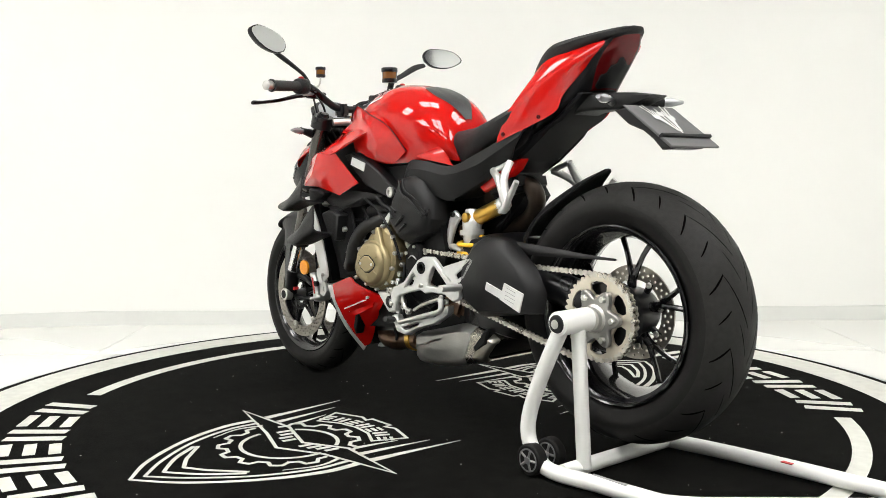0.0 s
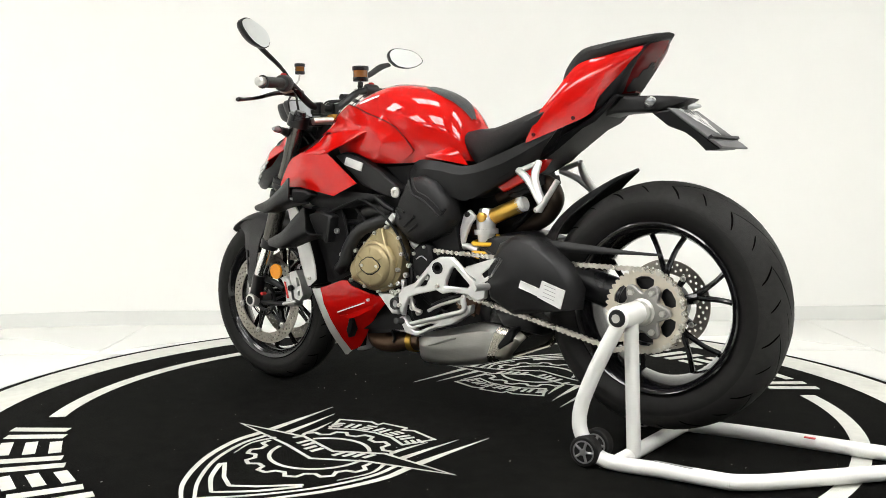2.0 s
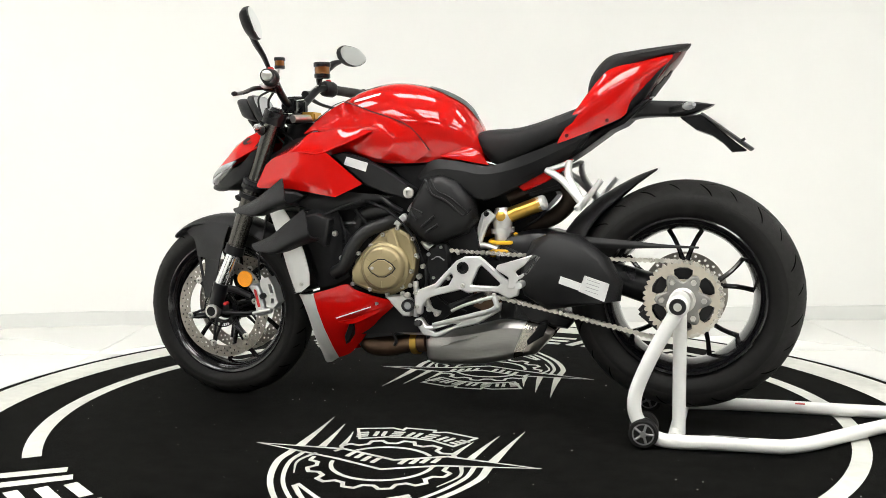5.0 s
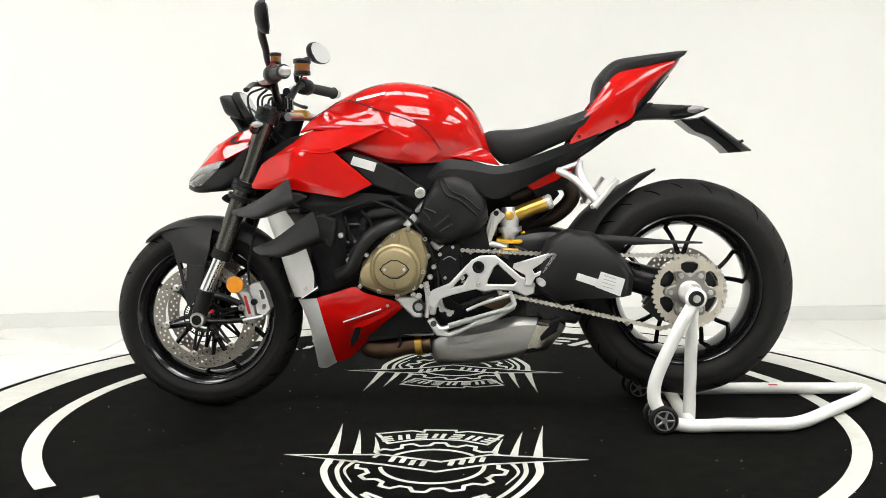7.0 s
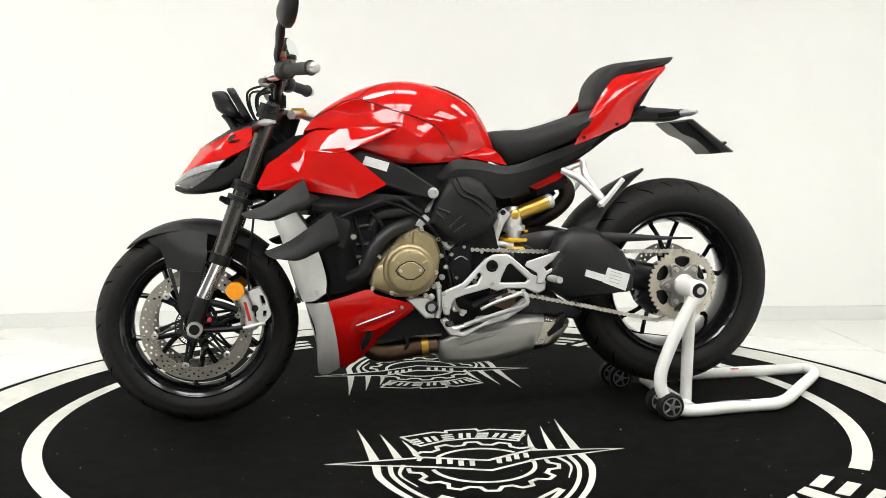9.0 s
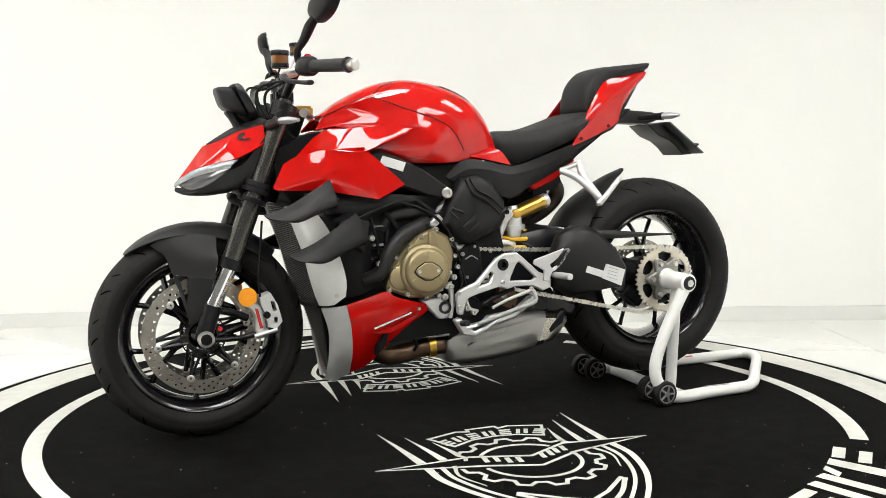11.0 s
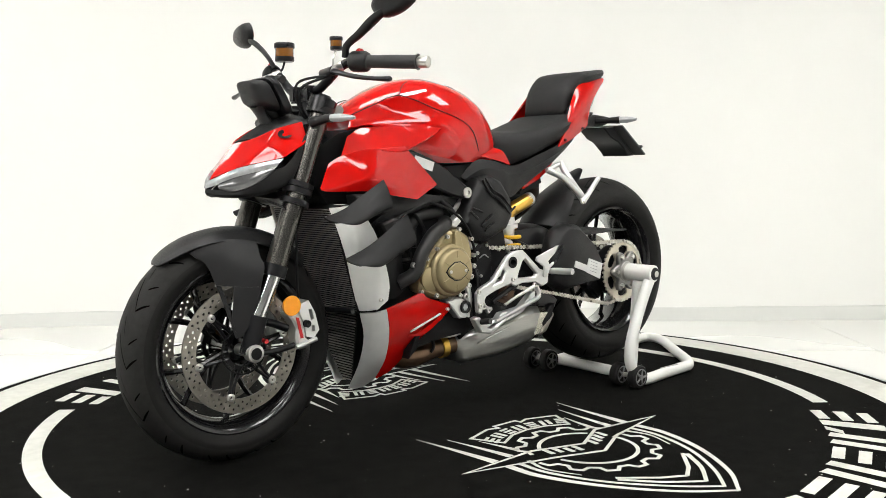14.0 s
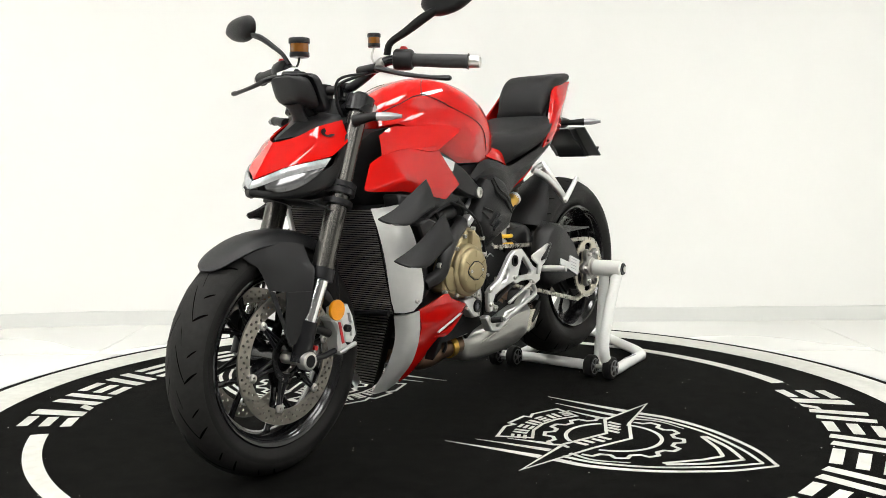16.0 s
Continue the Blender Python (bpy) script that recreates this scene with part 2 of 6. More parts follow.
def flat(loops_or_pts, z0, z1):
    """A flat print: outline (x, y) between two heights."""
    bm = bmesh.new()
    vs = [bm.verts.new((x, y, z1)) for x, y in loops_or_pts]
    bm.faces.new(vs)
    ext = bmesh.ops.extrude_face_region(bm, geom=list(bm.faces))
    for v in ext["geom"]:
        if isinstance(v, bmesh.types.BMVert):
            v.co.z = z0
    return bm


def stroke(pts, w, z0=-0.0035, z1=-0.0016, closed=False, n=1, w1=None):
    """A painted band of the width w along the points; w1: its width at the end."""
    p = [Vector(q) for q in (curve_through(pts, n) if n > 1 else pts)]
    p = [Vector((q[0], q[1])) for q in p]
    N = len(p)
    L, R = [], []
    for i, q in enumerate(p):
        a = p[(i - 1) % N] if (closed or i) else q
        b = p[(i + 1) % N] if (closed or i < N - 1) else q
        d1, d2 = (q - a), (b - q)
        d1 = d1.normalized() if d1.length > 1e-9 else d2.normalized()
        d2 = d2.normalized() if d2.length > 1e-9 else d1
        t = (d1 + d2)
        t = t.normalized() if t.length > 1e-6 else d1
        nrm = Vector((-t.y, t.x))
        k = 1 / max(0.45, nrm.dot(Vector((-d1.y, d1.x))))
        ww = w if w1 is None else w + (w1 - w) * i / max(1, N - 1)
        L.append(q + nrm * k * ww / 2)
        R.append(q - nrm * k * ww / 2)
    bm = bmesh.new()
    rows = [[bm.verts.new((*v, z)) for v in side] for side, z in ((L, z1), (R, z1), (R, z0), (L, z0))]
    for i in range(N if closed else N - 1):
        j = (i + 1) % N
        for a, b in ((0, 1), (1, 2), (2, 3), (3, 0)):
            bm.faces.new((rows[a][i], rows[a][j], rows[b][j], rows[b][i]))
    if not closed:
        for i in (0, N - 1):
            bm.faces.new([rows[a][i] for a in range(4)])
    return bm


# ---- the studio ----
FLOOR = -0.08


def wall(name, a, b, z0, z1, thick, mat, label):
    """An upright slab from a to b, its thickness to the right of that way."""
    d = Vector((b[0] - a[0], b[1] - a[1]))
    m = d.normalized()
    side = Vector((m.y, -m.x)) * thick
    bm = bmesh.new()
    lo = [bm.verts.new((x, y, z0)) for x, y in (a, b, (b[0] + side.x, b[1] + side.y), (a[0] + side.x, a[1] + side.y))]
    f = bm.faces.new(lo)
    ext = bmesh.ops.extrude_face_region(bm, geom=[f])
    for v in ext["geom"]:
        if isinstance(v, bmesh.types.BMVert):
            v.co.z = z1
    return tagged(part(name, bm, mat, smooth=0), label, "wall", kind="structure")


CEIL = 3.1
BACK, RIGHT, FRONT, LEFT = 2.12, 3.6, -5.2, -4.0


def run(name, pts, z0, z1, thick, mat, label, category, lift=0.0):
    """An upright band along a line of points, with its thickness outwards."""
    bm = bmesh.new()
    prof = []
    for i, p in enumerate(pts):
        a_, b_ = Vector(pts[max(0, i - 1)]), Vector(pts[min(len(pts) - 1, i + 1)])
        d = (b_ - a_).normalized()
        nrm_ = Vector((-d.y, d.x))
        q = Vector(p)
        prof.append([bm.verts.new((*(q + nrm_ * o), z)) for o, z in ((-lift, z0), (-lift, z1), (thick, z1), (thick, z0))])
    for p0, p1 in zip(prof, prof[1:]):
        for k in range(4):
            bm.faces.new((p0[k], p0[(k + 1) % 4], p1[(k + 1) % 4], p1[k]))
    bm.faces.new(prof[0])
    bm.faces.new(prof[-1][::-1])
    return tagged(part(name, bm, mat, smooth=30), label, category, kind="structure")


cove = [(-1.75 - 2.25 * math.sin(radians(k * 7.5)), -0.2 + 2.25 * math.cos(radians(k * 7.5))) for k in range(13)][::-1]
# south of this y the unseen walls are dark, to hold back bounce light
DARK_FROM_Y = -2.2
lines = {"wall_west": [(LEFT, DARK_FROM_Y), (LEFT, -0.2)], "wall_northwest": cove, "wall_north": [(-1.75, 2.05), (RIGHT, BACK)], "wall_east": [(RIGHT, BACK), (RIGHT, DARK_FROM_Y)],
         "wall_southeast": [(RIGHT, DARK_FROM_Y), (RIGHT, FRONT)], "wall_south": [(RIGHT, FRONT), (LEFT, FRONT)], "wall_southwest": [(LEFT, FRONT), (LEFT, DARK_FROM_Y)]}
for nm, pts in lines.items():
    run(nm, pts, FLOOR - 0.1, CEIL + 0.1, 0.15, DARKWALL if nm.startswith("wall_south") else WALLPAINT, "unseen dark wall, added to cut the fill light" if nm.startswith("wall_south") else "plain white painted studio wall with slight marks", "wall")
    run("baseboard", pts, FLOOR, FLOOR + 0.078, -0.002, SKIRT, "low white skirting along the studio wall", "baseboard", lift=0.013)

# ceiling out of view; its grey is set to lower the fill light
wall("ceiling", (LEFT - .2, FRONT - .2), (RIGHT + .2, FRONT - .2), CEIL, CEIL + 0.12, -(BACK - FRONT + 0.6), SHADE, "flat grey studio ceiling with light panels")
bpy.data.objects["ceiling"]["category"] = "ceiling"

bm = bmesh.new()
bm.faces.new([bm.verts.new(v) for v in ((LEFT - .1, FRONT - .1, FLOOR - 0.004), (RIGHT + .1, FRONT - .1, FLOOR - 0.004), (RIGHT + .1, BACK + .1, FLOOR - 0.004), (LEFT - .1, BACK + .1, FLOOR - 0.004))])
floor = tagged(part("floor", bm, GROUT), "glossy white large-format tiled studio floor", "floor", kind="structure")
TS = 1.2
tile_me = None
for i, j in product(range(-3, 5), range(-5, 3)):
    x, y = i * TS - 1.02, j * TS + 0.66
    if x - TS / 2 > RIGHT or y - TS / 2 > BACK or y + TS / 2 < FRONT:
        continue
    if tile_me is None:
        t = part("tile", block((0, 0, -0.003), (TS - 0.0025, TS - 0.0025, 0.006), bevel=0.0008), TILE, floor, smooth=0)
        tile_me = t.data
    else:
        t = new("tile", tile_me)
        t.parent = floor
    t.location = (x, y, FLOOR)

# ceiling light panels
proto = None
for i, j in product((-2.95, -2.3, -0.65, 0.0, 1.75, 2.4), (-4.2, -2.6, -1.95, -0.1)):
    if proto is None:
        proto = thing("ceiling_light", "white square led ceiling panel, lit", "ceiling light", "ceiling panels")
        part("frame", join(block((0, .31, 0), (.64, .02, .03)), block((0, -.31, 0), (.64, .02, .03)), block((.31, 0, 0), (.02, .60, .03)), block((-.31, 0, 0), (.02, .60, .03))), WHITEPAINT, proto)
        part("diffuser", block((0, 0, 0.004), (.595, .595, .012), bevel=0.001), PANEL, proto, "glowing diffuser")
        proto.matrix_basis = pose(i, j, CEIL - 0.016)
    else:
        copy_thing(proto, pose(i, j, CEIL - 0.016))


# ---- turntable with its printed carpet ----
table = thing("turntable", "round black carpeted turntable with white printed rings and emblems", "turntable")
part("base", lathe([(0, FLOOR), (1.62, FLOOR), (1.635, FLOOR + 0.01), (1.635, -0.012), (1.63, -0.008), (0, -0.008)], axis="z", seg=160), RIMGREY, table, "scuffed grey metal rim")
part("carpet", lathe([(0, -0.0075), (1.604, -0.0075), (1.604, -0.0035), (1.60, -0.0025), (0, -0.0025)], axis="z", seg=160), CARPET, table, "black low-pile carpet")


def arc_band(r0, r1, a0, a1, n=90):
    a = [radians(a0 + (a1 - a0) * k / n) for k in range(n + 1)]
    rm = (r0 + r1) / 2
    return stroke([(rm * math.cos(t), rm * math.sin(t)) for t in a], r1 - r0)


part("printed_ring", lathe([(1.426, -0.003), (1.572, -0.003), (1.572, -0.0016), (1.426, -0.0016)], axis="z", seg=160, closed=True), PRINT, table, "wide white printed ring")
part("printed_arc", arc_band(1.197, 1.247, -40.2, 42.2), PRINT, table)
part("printed_arc", arc_band(1.197, 1.247, 138.6, 220.6), PRINT, table)
# the lettering of the ring, as plain slanted blocks
for start, sgn in ((-135.3, 1), (44.7, 1)):
    a = start
    for k, wdt in enumerate((7, 7, 7, 6.4, 7, 6.4, 7.2, 8.4, 7.2, 6.6, 7.2, 2.6, 3.4, 6.2)):
        r0, r1 = 1.145, 1.318
        a0, a1 = radians(a + 0.4), radians(a + wdt - 0.5)
        sl = radians(1.9)
        if wdt < 3:
            r1 = r0 + 0.045
        outer = [(r * math.cos(t + (sl if r == r0 else 0)), r * math.sin(t + (sl if r == r0 else 0))) for r, t in ((r0, a0), (r0, (a0 + a1) / 2), (r0, a1), (r1, a1), (r1, (a0 + a1) / 2), (r1, a0))]
        if wdt > 5:
            # a pair of radial bars, or three bars along the ring
            q = lambda f, h: tuple((1 - h) * np.array(outer[0]) * (1 - f) + (1 - h) * np.array(outer[2]) * f + h * np.array(outer[5]) * (1 - f) + h * np.array(outer[3]) * f)
            if k % 2:
                bmx = join(*[stroke([q(0.04, h), q(0.94, h)], 0.033) for h in (0.12, 0.50, 0.88)])
            else:
                bmx = join(*[stroke([q(f, 0.02), q(f, 0.98)], 0.038) for f in (0.20, 0.76)])
        else:
            bmx = flat(outer, -0.0035, -0.0016)
        part("print_block", bmx, PRINT, table)
        a += wdt


def emblem(turn):
    """A winged shield with a cog, printed on the carpet."""
    w = 0.016
    C = (0.0, -0.584)
    pieces = []
    spear = [(-0.396, -0.512), (-0.14, -0.500), (0.02, -0.553), (0.15, -0.487), (0.398, -0.518), (0.15, -0.566), (0.012, -0.633), (-0.13, -0.582)]
    pieces.append(("emblem_blade", stroke(spear, 0.010, closed=True)))
    for s in (-1, 1):
        for (tx, ty), (bx, by), bw in (((0.301, -0.208), (0.276, -0.50), 0.026), ((0.239, -0.269), (0.212, -0.495), 0.022), ((0.183, -0.340), (0.160, -0.470), 0.018)):
            pieces.append(("emblem_claw", stroke([(s * tx, ty), (s * (bx * 0.4 + tx * 0.6) - s * .004, (ty + by) / 2), (s * bx, by)], 0.001, w1=bw, n=4)))
        pieces.append(("emblem_feather", stroke([(s * 0.276, -0.545), (s * 0.272, -0.65), (s * 0.215, -0.80), (s * 0.11, -0.95), (0, -1.043)], 0.022, n=6, w1=0.009)))
        pieces.append(("emblem_feather", stroke([(s * 0.240, -0.548), (s * 0.238, -0.65), (s * 0.185, -0.79), (s * 0.09, -0.92), (0, -1.005)], 0.013, n=6, w1=0.009)))
        pieces.append(("emblem_feather", stroke([(s * 0.205, -0.552), (s * 0.222, -0.63), (s * 0.19, -0.72)], 0.012, n=5, w1=0.003)))
        pieces.append(("emblem_feather", stroke([(s * 0.150, -0.80), (s * 0.085, -0.885), (0, -0.955)], 0.014, n=3, w1=0.010)))
        pieces.append(("emblem_feather", stroke([(s * 0.145, -0.79), (s * 0.06, -0.865), (0, -0.90)], 0.011)))
    ring = lambda r, b0, b1, n=30: [(C[0] + r * math.cos(radians(b0 + (b1 - b0) * k / n)), C[1] + r * math.sin(radians(b0 + (b1 - b0) * k / n))) for k in range(n + 1)]
    pieces.append(("emblem_ring", stroke(ring(0.135, 40, 142), 0.011)))
    pieces.append(("emblem_ring", stroke(ring(0.135, 188, 368), 0.011)))
    for b0, b1 in ((28, 152), (178, 364)):
        cog, n = [], 0
        b = b0
        while b < b1:
            rr = 0.196 if n % 2 == 0 else 0.172
            cog += [(C[0] + rr * math.cos(radians(x)), C[1] + rr * math.sin(radians(x))) for x in (b + 1.5, b + 6, b + 10.5)]
            b += 13.5
            n += 1
        pieces.append(("emblem_cog", stroke(cog, 0.011)))
    banner = [(-0.181, -0.306), (-0.083, -0.272), (-0.048, -0.284), (-0.045, -0.262), (0.045, -0.262), (0.048, -0.284), (0.083, -0.272), (0.181, -0.306),
              (0.139, -0.398), (0.07, -0.362), (0, -0.352), (-0.07, -0.362), (-0.139, -0.398)]
    pieces.append(("emblem_banner", stroke(banner, 0.009, closed=True)))
    for k in range(7):
        a = radians(90 + (3 - k) * 8.8)
        mid = (0 + 0.33 * math.cos(a), -0.655 + 0.333 * math.sin(a))
        u = Vector((math.sin(a), -math.cos(a)))
        v = Vector((math.cos(a), math.sin(a)))
        q = lambda f, h: tuple(Vector(mid) + u * f * 0.019 + v * (h * 0.024) + u * h * 0.004)
        pieces.append(("print_block", join(*[stroke([q(f, -.9), q(f, .9)], 0.012) for f in (-.6, .6)] if k % 2 else [stroke([q(-.9, h), q(.9, h)], 0.010) for h in (-.75, 0, .75)])))
    for cx, cy, sl in ((-0.095, -0.541, -0.22), (-0.040, -0.566, -0.22), (0.062, -0.556, 0.35), (0.115, -0.533, 0.35)):
        u = Vector((1, sl)).normalized()
        q = lambda f, h: tuple(Vector((cx, cy)) + u * f * 0.021 + Vector((0.15, 1)) * h * 0.02)
        pieces.append(("print_block", join(*[stroke([q(f, -1), q(f, 1)], 0.014) for f in (-.7, .7)])))
    for nm, b in pieces:
        if turn:
            bmesh.ops.rotate(b, cent=(0, 0, 0), matrix=Matrix.Rotation(math.pi, 3, "Z"), verts=b.verts)
        part(nm, b, PRINT, table)


emblem(False)
emblem(True)

# lint on the carpet
rng = random.Random(7)
bm = bmesh.new()
for k in range(170):
    a, r_ = rng.uniform(0, 2 * math.pi), math.sqrt(rng.uniform(.03, 1.0)) * 1.36
    x, y, d = r_ * math.cos(a), r_ * math.sin(a), rng.uniform(.0009, .0026)
    bm.faces.new([bm.verts.new((x + d * math.cos(t) * rng.uniform(.6, 1.4), y + d * math.sin(t) * rng.uniform(.6, 1.4), -0.0012)) for t in (0, 1.2, 2.5, 3.8, 5.1)])
tagged(part("lint", bm, PRINT, table, "pale specks of lint on the carpet"), kind="stuff")
tagged(part("wall_mark", block((2.055, 2.108, 0.369), (.012, .004, .010), bevel=.001), LABELGREY), "small dark mark on the white wall", "mark", kind="structure")


# ---- the motorcycle ----
bike = thing("motorcycle", "red naked sport motorcycle with black wheels on a single-sided paddock stand", "motorcycle")
FW, RW = (-0.767, 0.004, 0.300), (0.738, -0.005, 0.3935)


def tyre(parent, c, R, w, rim):
    h = w / 2
    side = [(rim - 0.004, h * 0.66), (rim + 0.004, h * 0.74), (rim + 0.018, h * 0.88), (rim + (R - rim) * 0.36, h * 0.985)]
    crown = []
    for k in range(9):
        a = k / 8
        crown.append((R - (R - rim) * 0.56 * (1 - math.cos((1 - a) * math.pi / 2.0)) ** 1.0, h * math.sin((1 - a) * math.pi / 2)))
    prof = side + crown
    prof = prof + [(r, -y) for r, y in prof[-2::-1]]
    part("tyre", lathe(prof, c, seg=96, closed=True), RUBBER, parent, "worn black rubber tyre with shallow grooves")
    band = [(r + .0012, y * 1.002) for r, y in crown[1:]]
    band = band + [(r, -y) for r, y in band[-2::-1]]
    band = band + [(r - .004, y) for r, y in band[::-1]]
    part("tread", lathe(band, c, seg=120, closed=True), WORN, parent, "scuffed grey-black tread")
    return R


def grooves(parent, c, R, w, rim, count, spec):
    """Black strips laid round the crown, standing in for the shade in short slanted tread grooves."""
    h = w / 2
    bm = bmesh.new()

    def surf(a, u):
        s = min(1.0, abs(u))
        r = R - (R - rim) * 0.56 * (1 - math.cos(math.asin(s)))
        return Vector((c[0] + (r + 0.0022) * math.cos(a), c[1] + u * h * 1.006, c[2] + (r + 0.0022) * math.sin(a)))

    for k in range(count):
        for sgn in (-1, 1):
            base = 2 * math.pi * (k + (0.5 if sgn > 0 else 0)) / count
            for (a0, u0), (a1, u1), wd in spec:
                q = []
                for i in range(7):
                    f = i / 6
                    wid = wd * (0.35 + 0.65 * math.sin(math.pi * min(1, f * 0.8 + 0.15)))
                    a, u = base + a0 + (a1 - a0) * f, sgn * (u0 + (u1 - u0) * f)
                    q.append((bm.verts.new(surf(a - wid / R, u)), bm.verts.new(surf(a + wid / R, u))))
                for (p0, p1), (r0, r1) in zip(q, q[1:]):
                    bm.faces.new((p0, p1, r1, r0))
    ob = part("groove_shade", bm, GROOVE, parent, "black strips on the tread, drawn for the shade in its grooves")
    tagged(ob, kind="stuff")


def rim(parent, c, w, R=0.222, lip=0.012):
    h = w / 2
    prof = [(R, -h), (R + .004, -h * .97), (R, -h * .92), (R - lip, -h * .86), (R - lip - .012, -h * .55), (R - lip - .020, -h * .2), (R - lip - .020, h * .2), (R - lip - .012, h * .55), (R - lip, h * .86), (R, h * .92),
            (R + .004, h * .97), (R, h), (R - .012, h * .9), (R - .020, h * .6), (R - .030, h * .2), (R - .030, -h * .2), (R - .020, -h * .6), (R - .012, -h * .9)]
    return part("rim", lathe(prof, c, seg=96, closed=True), GLOSS, parent, "gloss black cast rim")


def y_spokes(parent, c, r0, r1, y0, y1, n, a0, spread, wide):
    """Spokes that fork towards the rim."""
    for k in range(n):
        a = a0 + 2 * math.pi * k / n
        P = lambda r, da, y: (c[0] + r * math.cos(a + da), c[1] + y, c[2] + r * math.sin(a + da))
        rm = r0 + (r1 - r0) * 0.30
        b = tube([P(r0, 0, y0), P(rm, 0, y0 * .8 + y1 * .2)], [wide * 1.5, wide * 1.3], 8, 1, flat=1.0)
        for s in (-1, 1):
            b = tube([P(rm - .01, s * 0.02, y0 * .8 + y1 * .2), P((rm + r1) / 2, s * spread * 0.62, (y0 + y1) / 2), P(r1, s * spread, y1)], [wide * .95, wide * .8, wide * .9], 8, 3, bm=b)
        part("spoke", b, GLOSS, parent)


def disc_mesh(c, r0, r1, y, t, nh, rows, hole=0.0040):
    """A drilled brake disc."""
    outer, inner = circle(0, 0, r1, 72), circle(0, 0, r0, 48)
    holes = [inner]
    for k in range(nh):
        for i, f in enumerate(rows):
            a = 2 * math.pi * (k + f[1]) / nh
            holes.append(circle(f[0] * math.cos(a), f[0] * math.sin(a), hole, 7))
    bm = plate(outer, y - t / 2, y + t / 2, holes, bevel=0)
    bmesh.ops.translate(bm, vec=Vector(c), verts=bm.verts)
    return bm


# front wheel
fw = part("front_wheel", join(lathe([(0.03, -0.05), (0.038, -0.045), (0.032, 0), (0.038, 0.045), (0.03, 0.05)], FW, seg=24)), GLOSS, bike, "front wheel with black forked spokes")
tyre(fw, FW, 0.3005, 0.117, 0.216)
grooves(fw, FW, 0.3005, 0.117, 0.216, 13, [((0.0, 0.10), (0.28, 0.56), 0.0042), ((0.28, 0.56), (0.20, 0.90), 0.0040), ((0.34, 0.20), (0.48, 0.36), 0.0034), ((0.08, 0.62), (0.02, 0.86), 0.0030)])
rim(fw, FW, 0.100)
y_spokes(fw, FW, 0.034, 0.200, 0.0, 0.0, 5, 1.13, 0.29, 0.0095)
for s in (-1, 1):
    d = part("brake_disc", disc_mesh(FW, 0.128, 0.166, s * 0.063, 0.005, 36, ((0.138, 0), (0.147, 0.5), (0.156, 0))), DISC, fw, "drilled steel brake disc")
    for k in range(6):
        a = 2 * math.pi * k / 6 + 0.2
        P = lambda r, da: (FW[0] + r * math.cos(a + da), s * 0.060, FW[2] + r * math.sin(a + da))
        bm = tube([P(0.045, -.25), P(0.09, -0.05), P(0.128, 0.03)], [0.006, 0.0045, 0.007], 6, 2)
        tube([P(0.045, .25), P(0.09, 0.07), P(0.128, 0.03)], [0.006, 0.0045, 0.007], 6, 2, bm=bm)
        part("carrier_arm", bm, BLACK, fw)
    part("disc_carrier", lathe([(0.052, -.004), (0.052, .004), (0.040, .004), (0.040, -.004)], (FW[0], s * .060, FW[2]), seg=32, closed=True), BLACK, fw)
    for k in range(6):
        a = 2 * math.pi * k / 6 + 0.23
        c = (FW[0] + 0.1255 * math.cos(a), s * 0.060, FW[2] + 0.1255 * math.sin(a))
        bm = lathe([(0.0105, 0), (0.0105, s * .008), (0.008, s * .010), (0.0045, s * .010), (0.0045, s * .006), (0, s * .006)], c, seg=14)
        part("disc_button", bm, STEEL, fw)
bm = bmesh.new()
for k in range(48):
    a = 2 * math.pi * k / 48
    p = (FW[0] + 0.052 * math.cos(a), -0.072, FW[2] + 0.052 * math.sin(a))
    q = (FW[0] + 0.060 * math.cos(a), -0.072, FW[2] + 0.060 * math.sin(a))
    rod(p, q, 0.0014, 4, bm)
lathe([(0.060, -.0735), (0.064, -.0735), (0.064, -.0705), (0.060, -.0705)], (FW[0], 0, FW[2]), seg=40, bm=bm, closed=True)
part("sensor_ring", bm, DEEP, fw)
part("front_axle", lathe([(0.016, -.141), (0.022, -.140), (0.023, -.138), (0.023, -.114), (0.015, -.112), (0.015, .12), (0, .12)], FW, seg=28), STEEL, fw, "hollow steel axle end")
part("axle_bore", lathe([(0, -.1395), (0.0155, -.1395), (0.0155, -.1414), (0.0, -.1414)], FW, seg=24), DEEP, fw)

# rear wheel
rw = part("rear_wheel", lathe([(0.05, -.07), (0.062, -.065), (0.05, 0), (0.055, .05), (0.04, .06)], RW, seg=28), GLOSS, bike, "rear wheel with black forked spokes")
tyre(rw, RW, 0.335, 0.192, 0.222)
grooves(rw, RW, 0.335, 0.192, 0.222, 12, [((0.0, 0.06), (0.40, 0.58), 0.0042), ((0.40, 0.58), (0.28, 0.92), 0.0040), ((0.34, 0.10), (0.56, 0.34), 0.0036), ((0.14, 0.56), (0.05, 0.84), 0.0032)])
rim(rw, RW, 0.176, R=0.226)
y_spokes(rw, RW, 0.05, 0.205, 0.0, 0.03, 5, 0.32, 0.27, 0.0088)
part("rear_disc", disc_mesh(RW, 0.085, 0.123, 0.015, 0.005, 24, ((0.095, 0), (0.104, .5), (0.113, 0))), DISC, rw, "drilled steel rear disc")
part("hub_drum", lathe([(0.030, -.06), (0.066, -.055), (0.066, .02), (0.058, .045), (0.030, .055), (0, .055)], RW, seg=32), BLACK, rw, "black wheel hub")
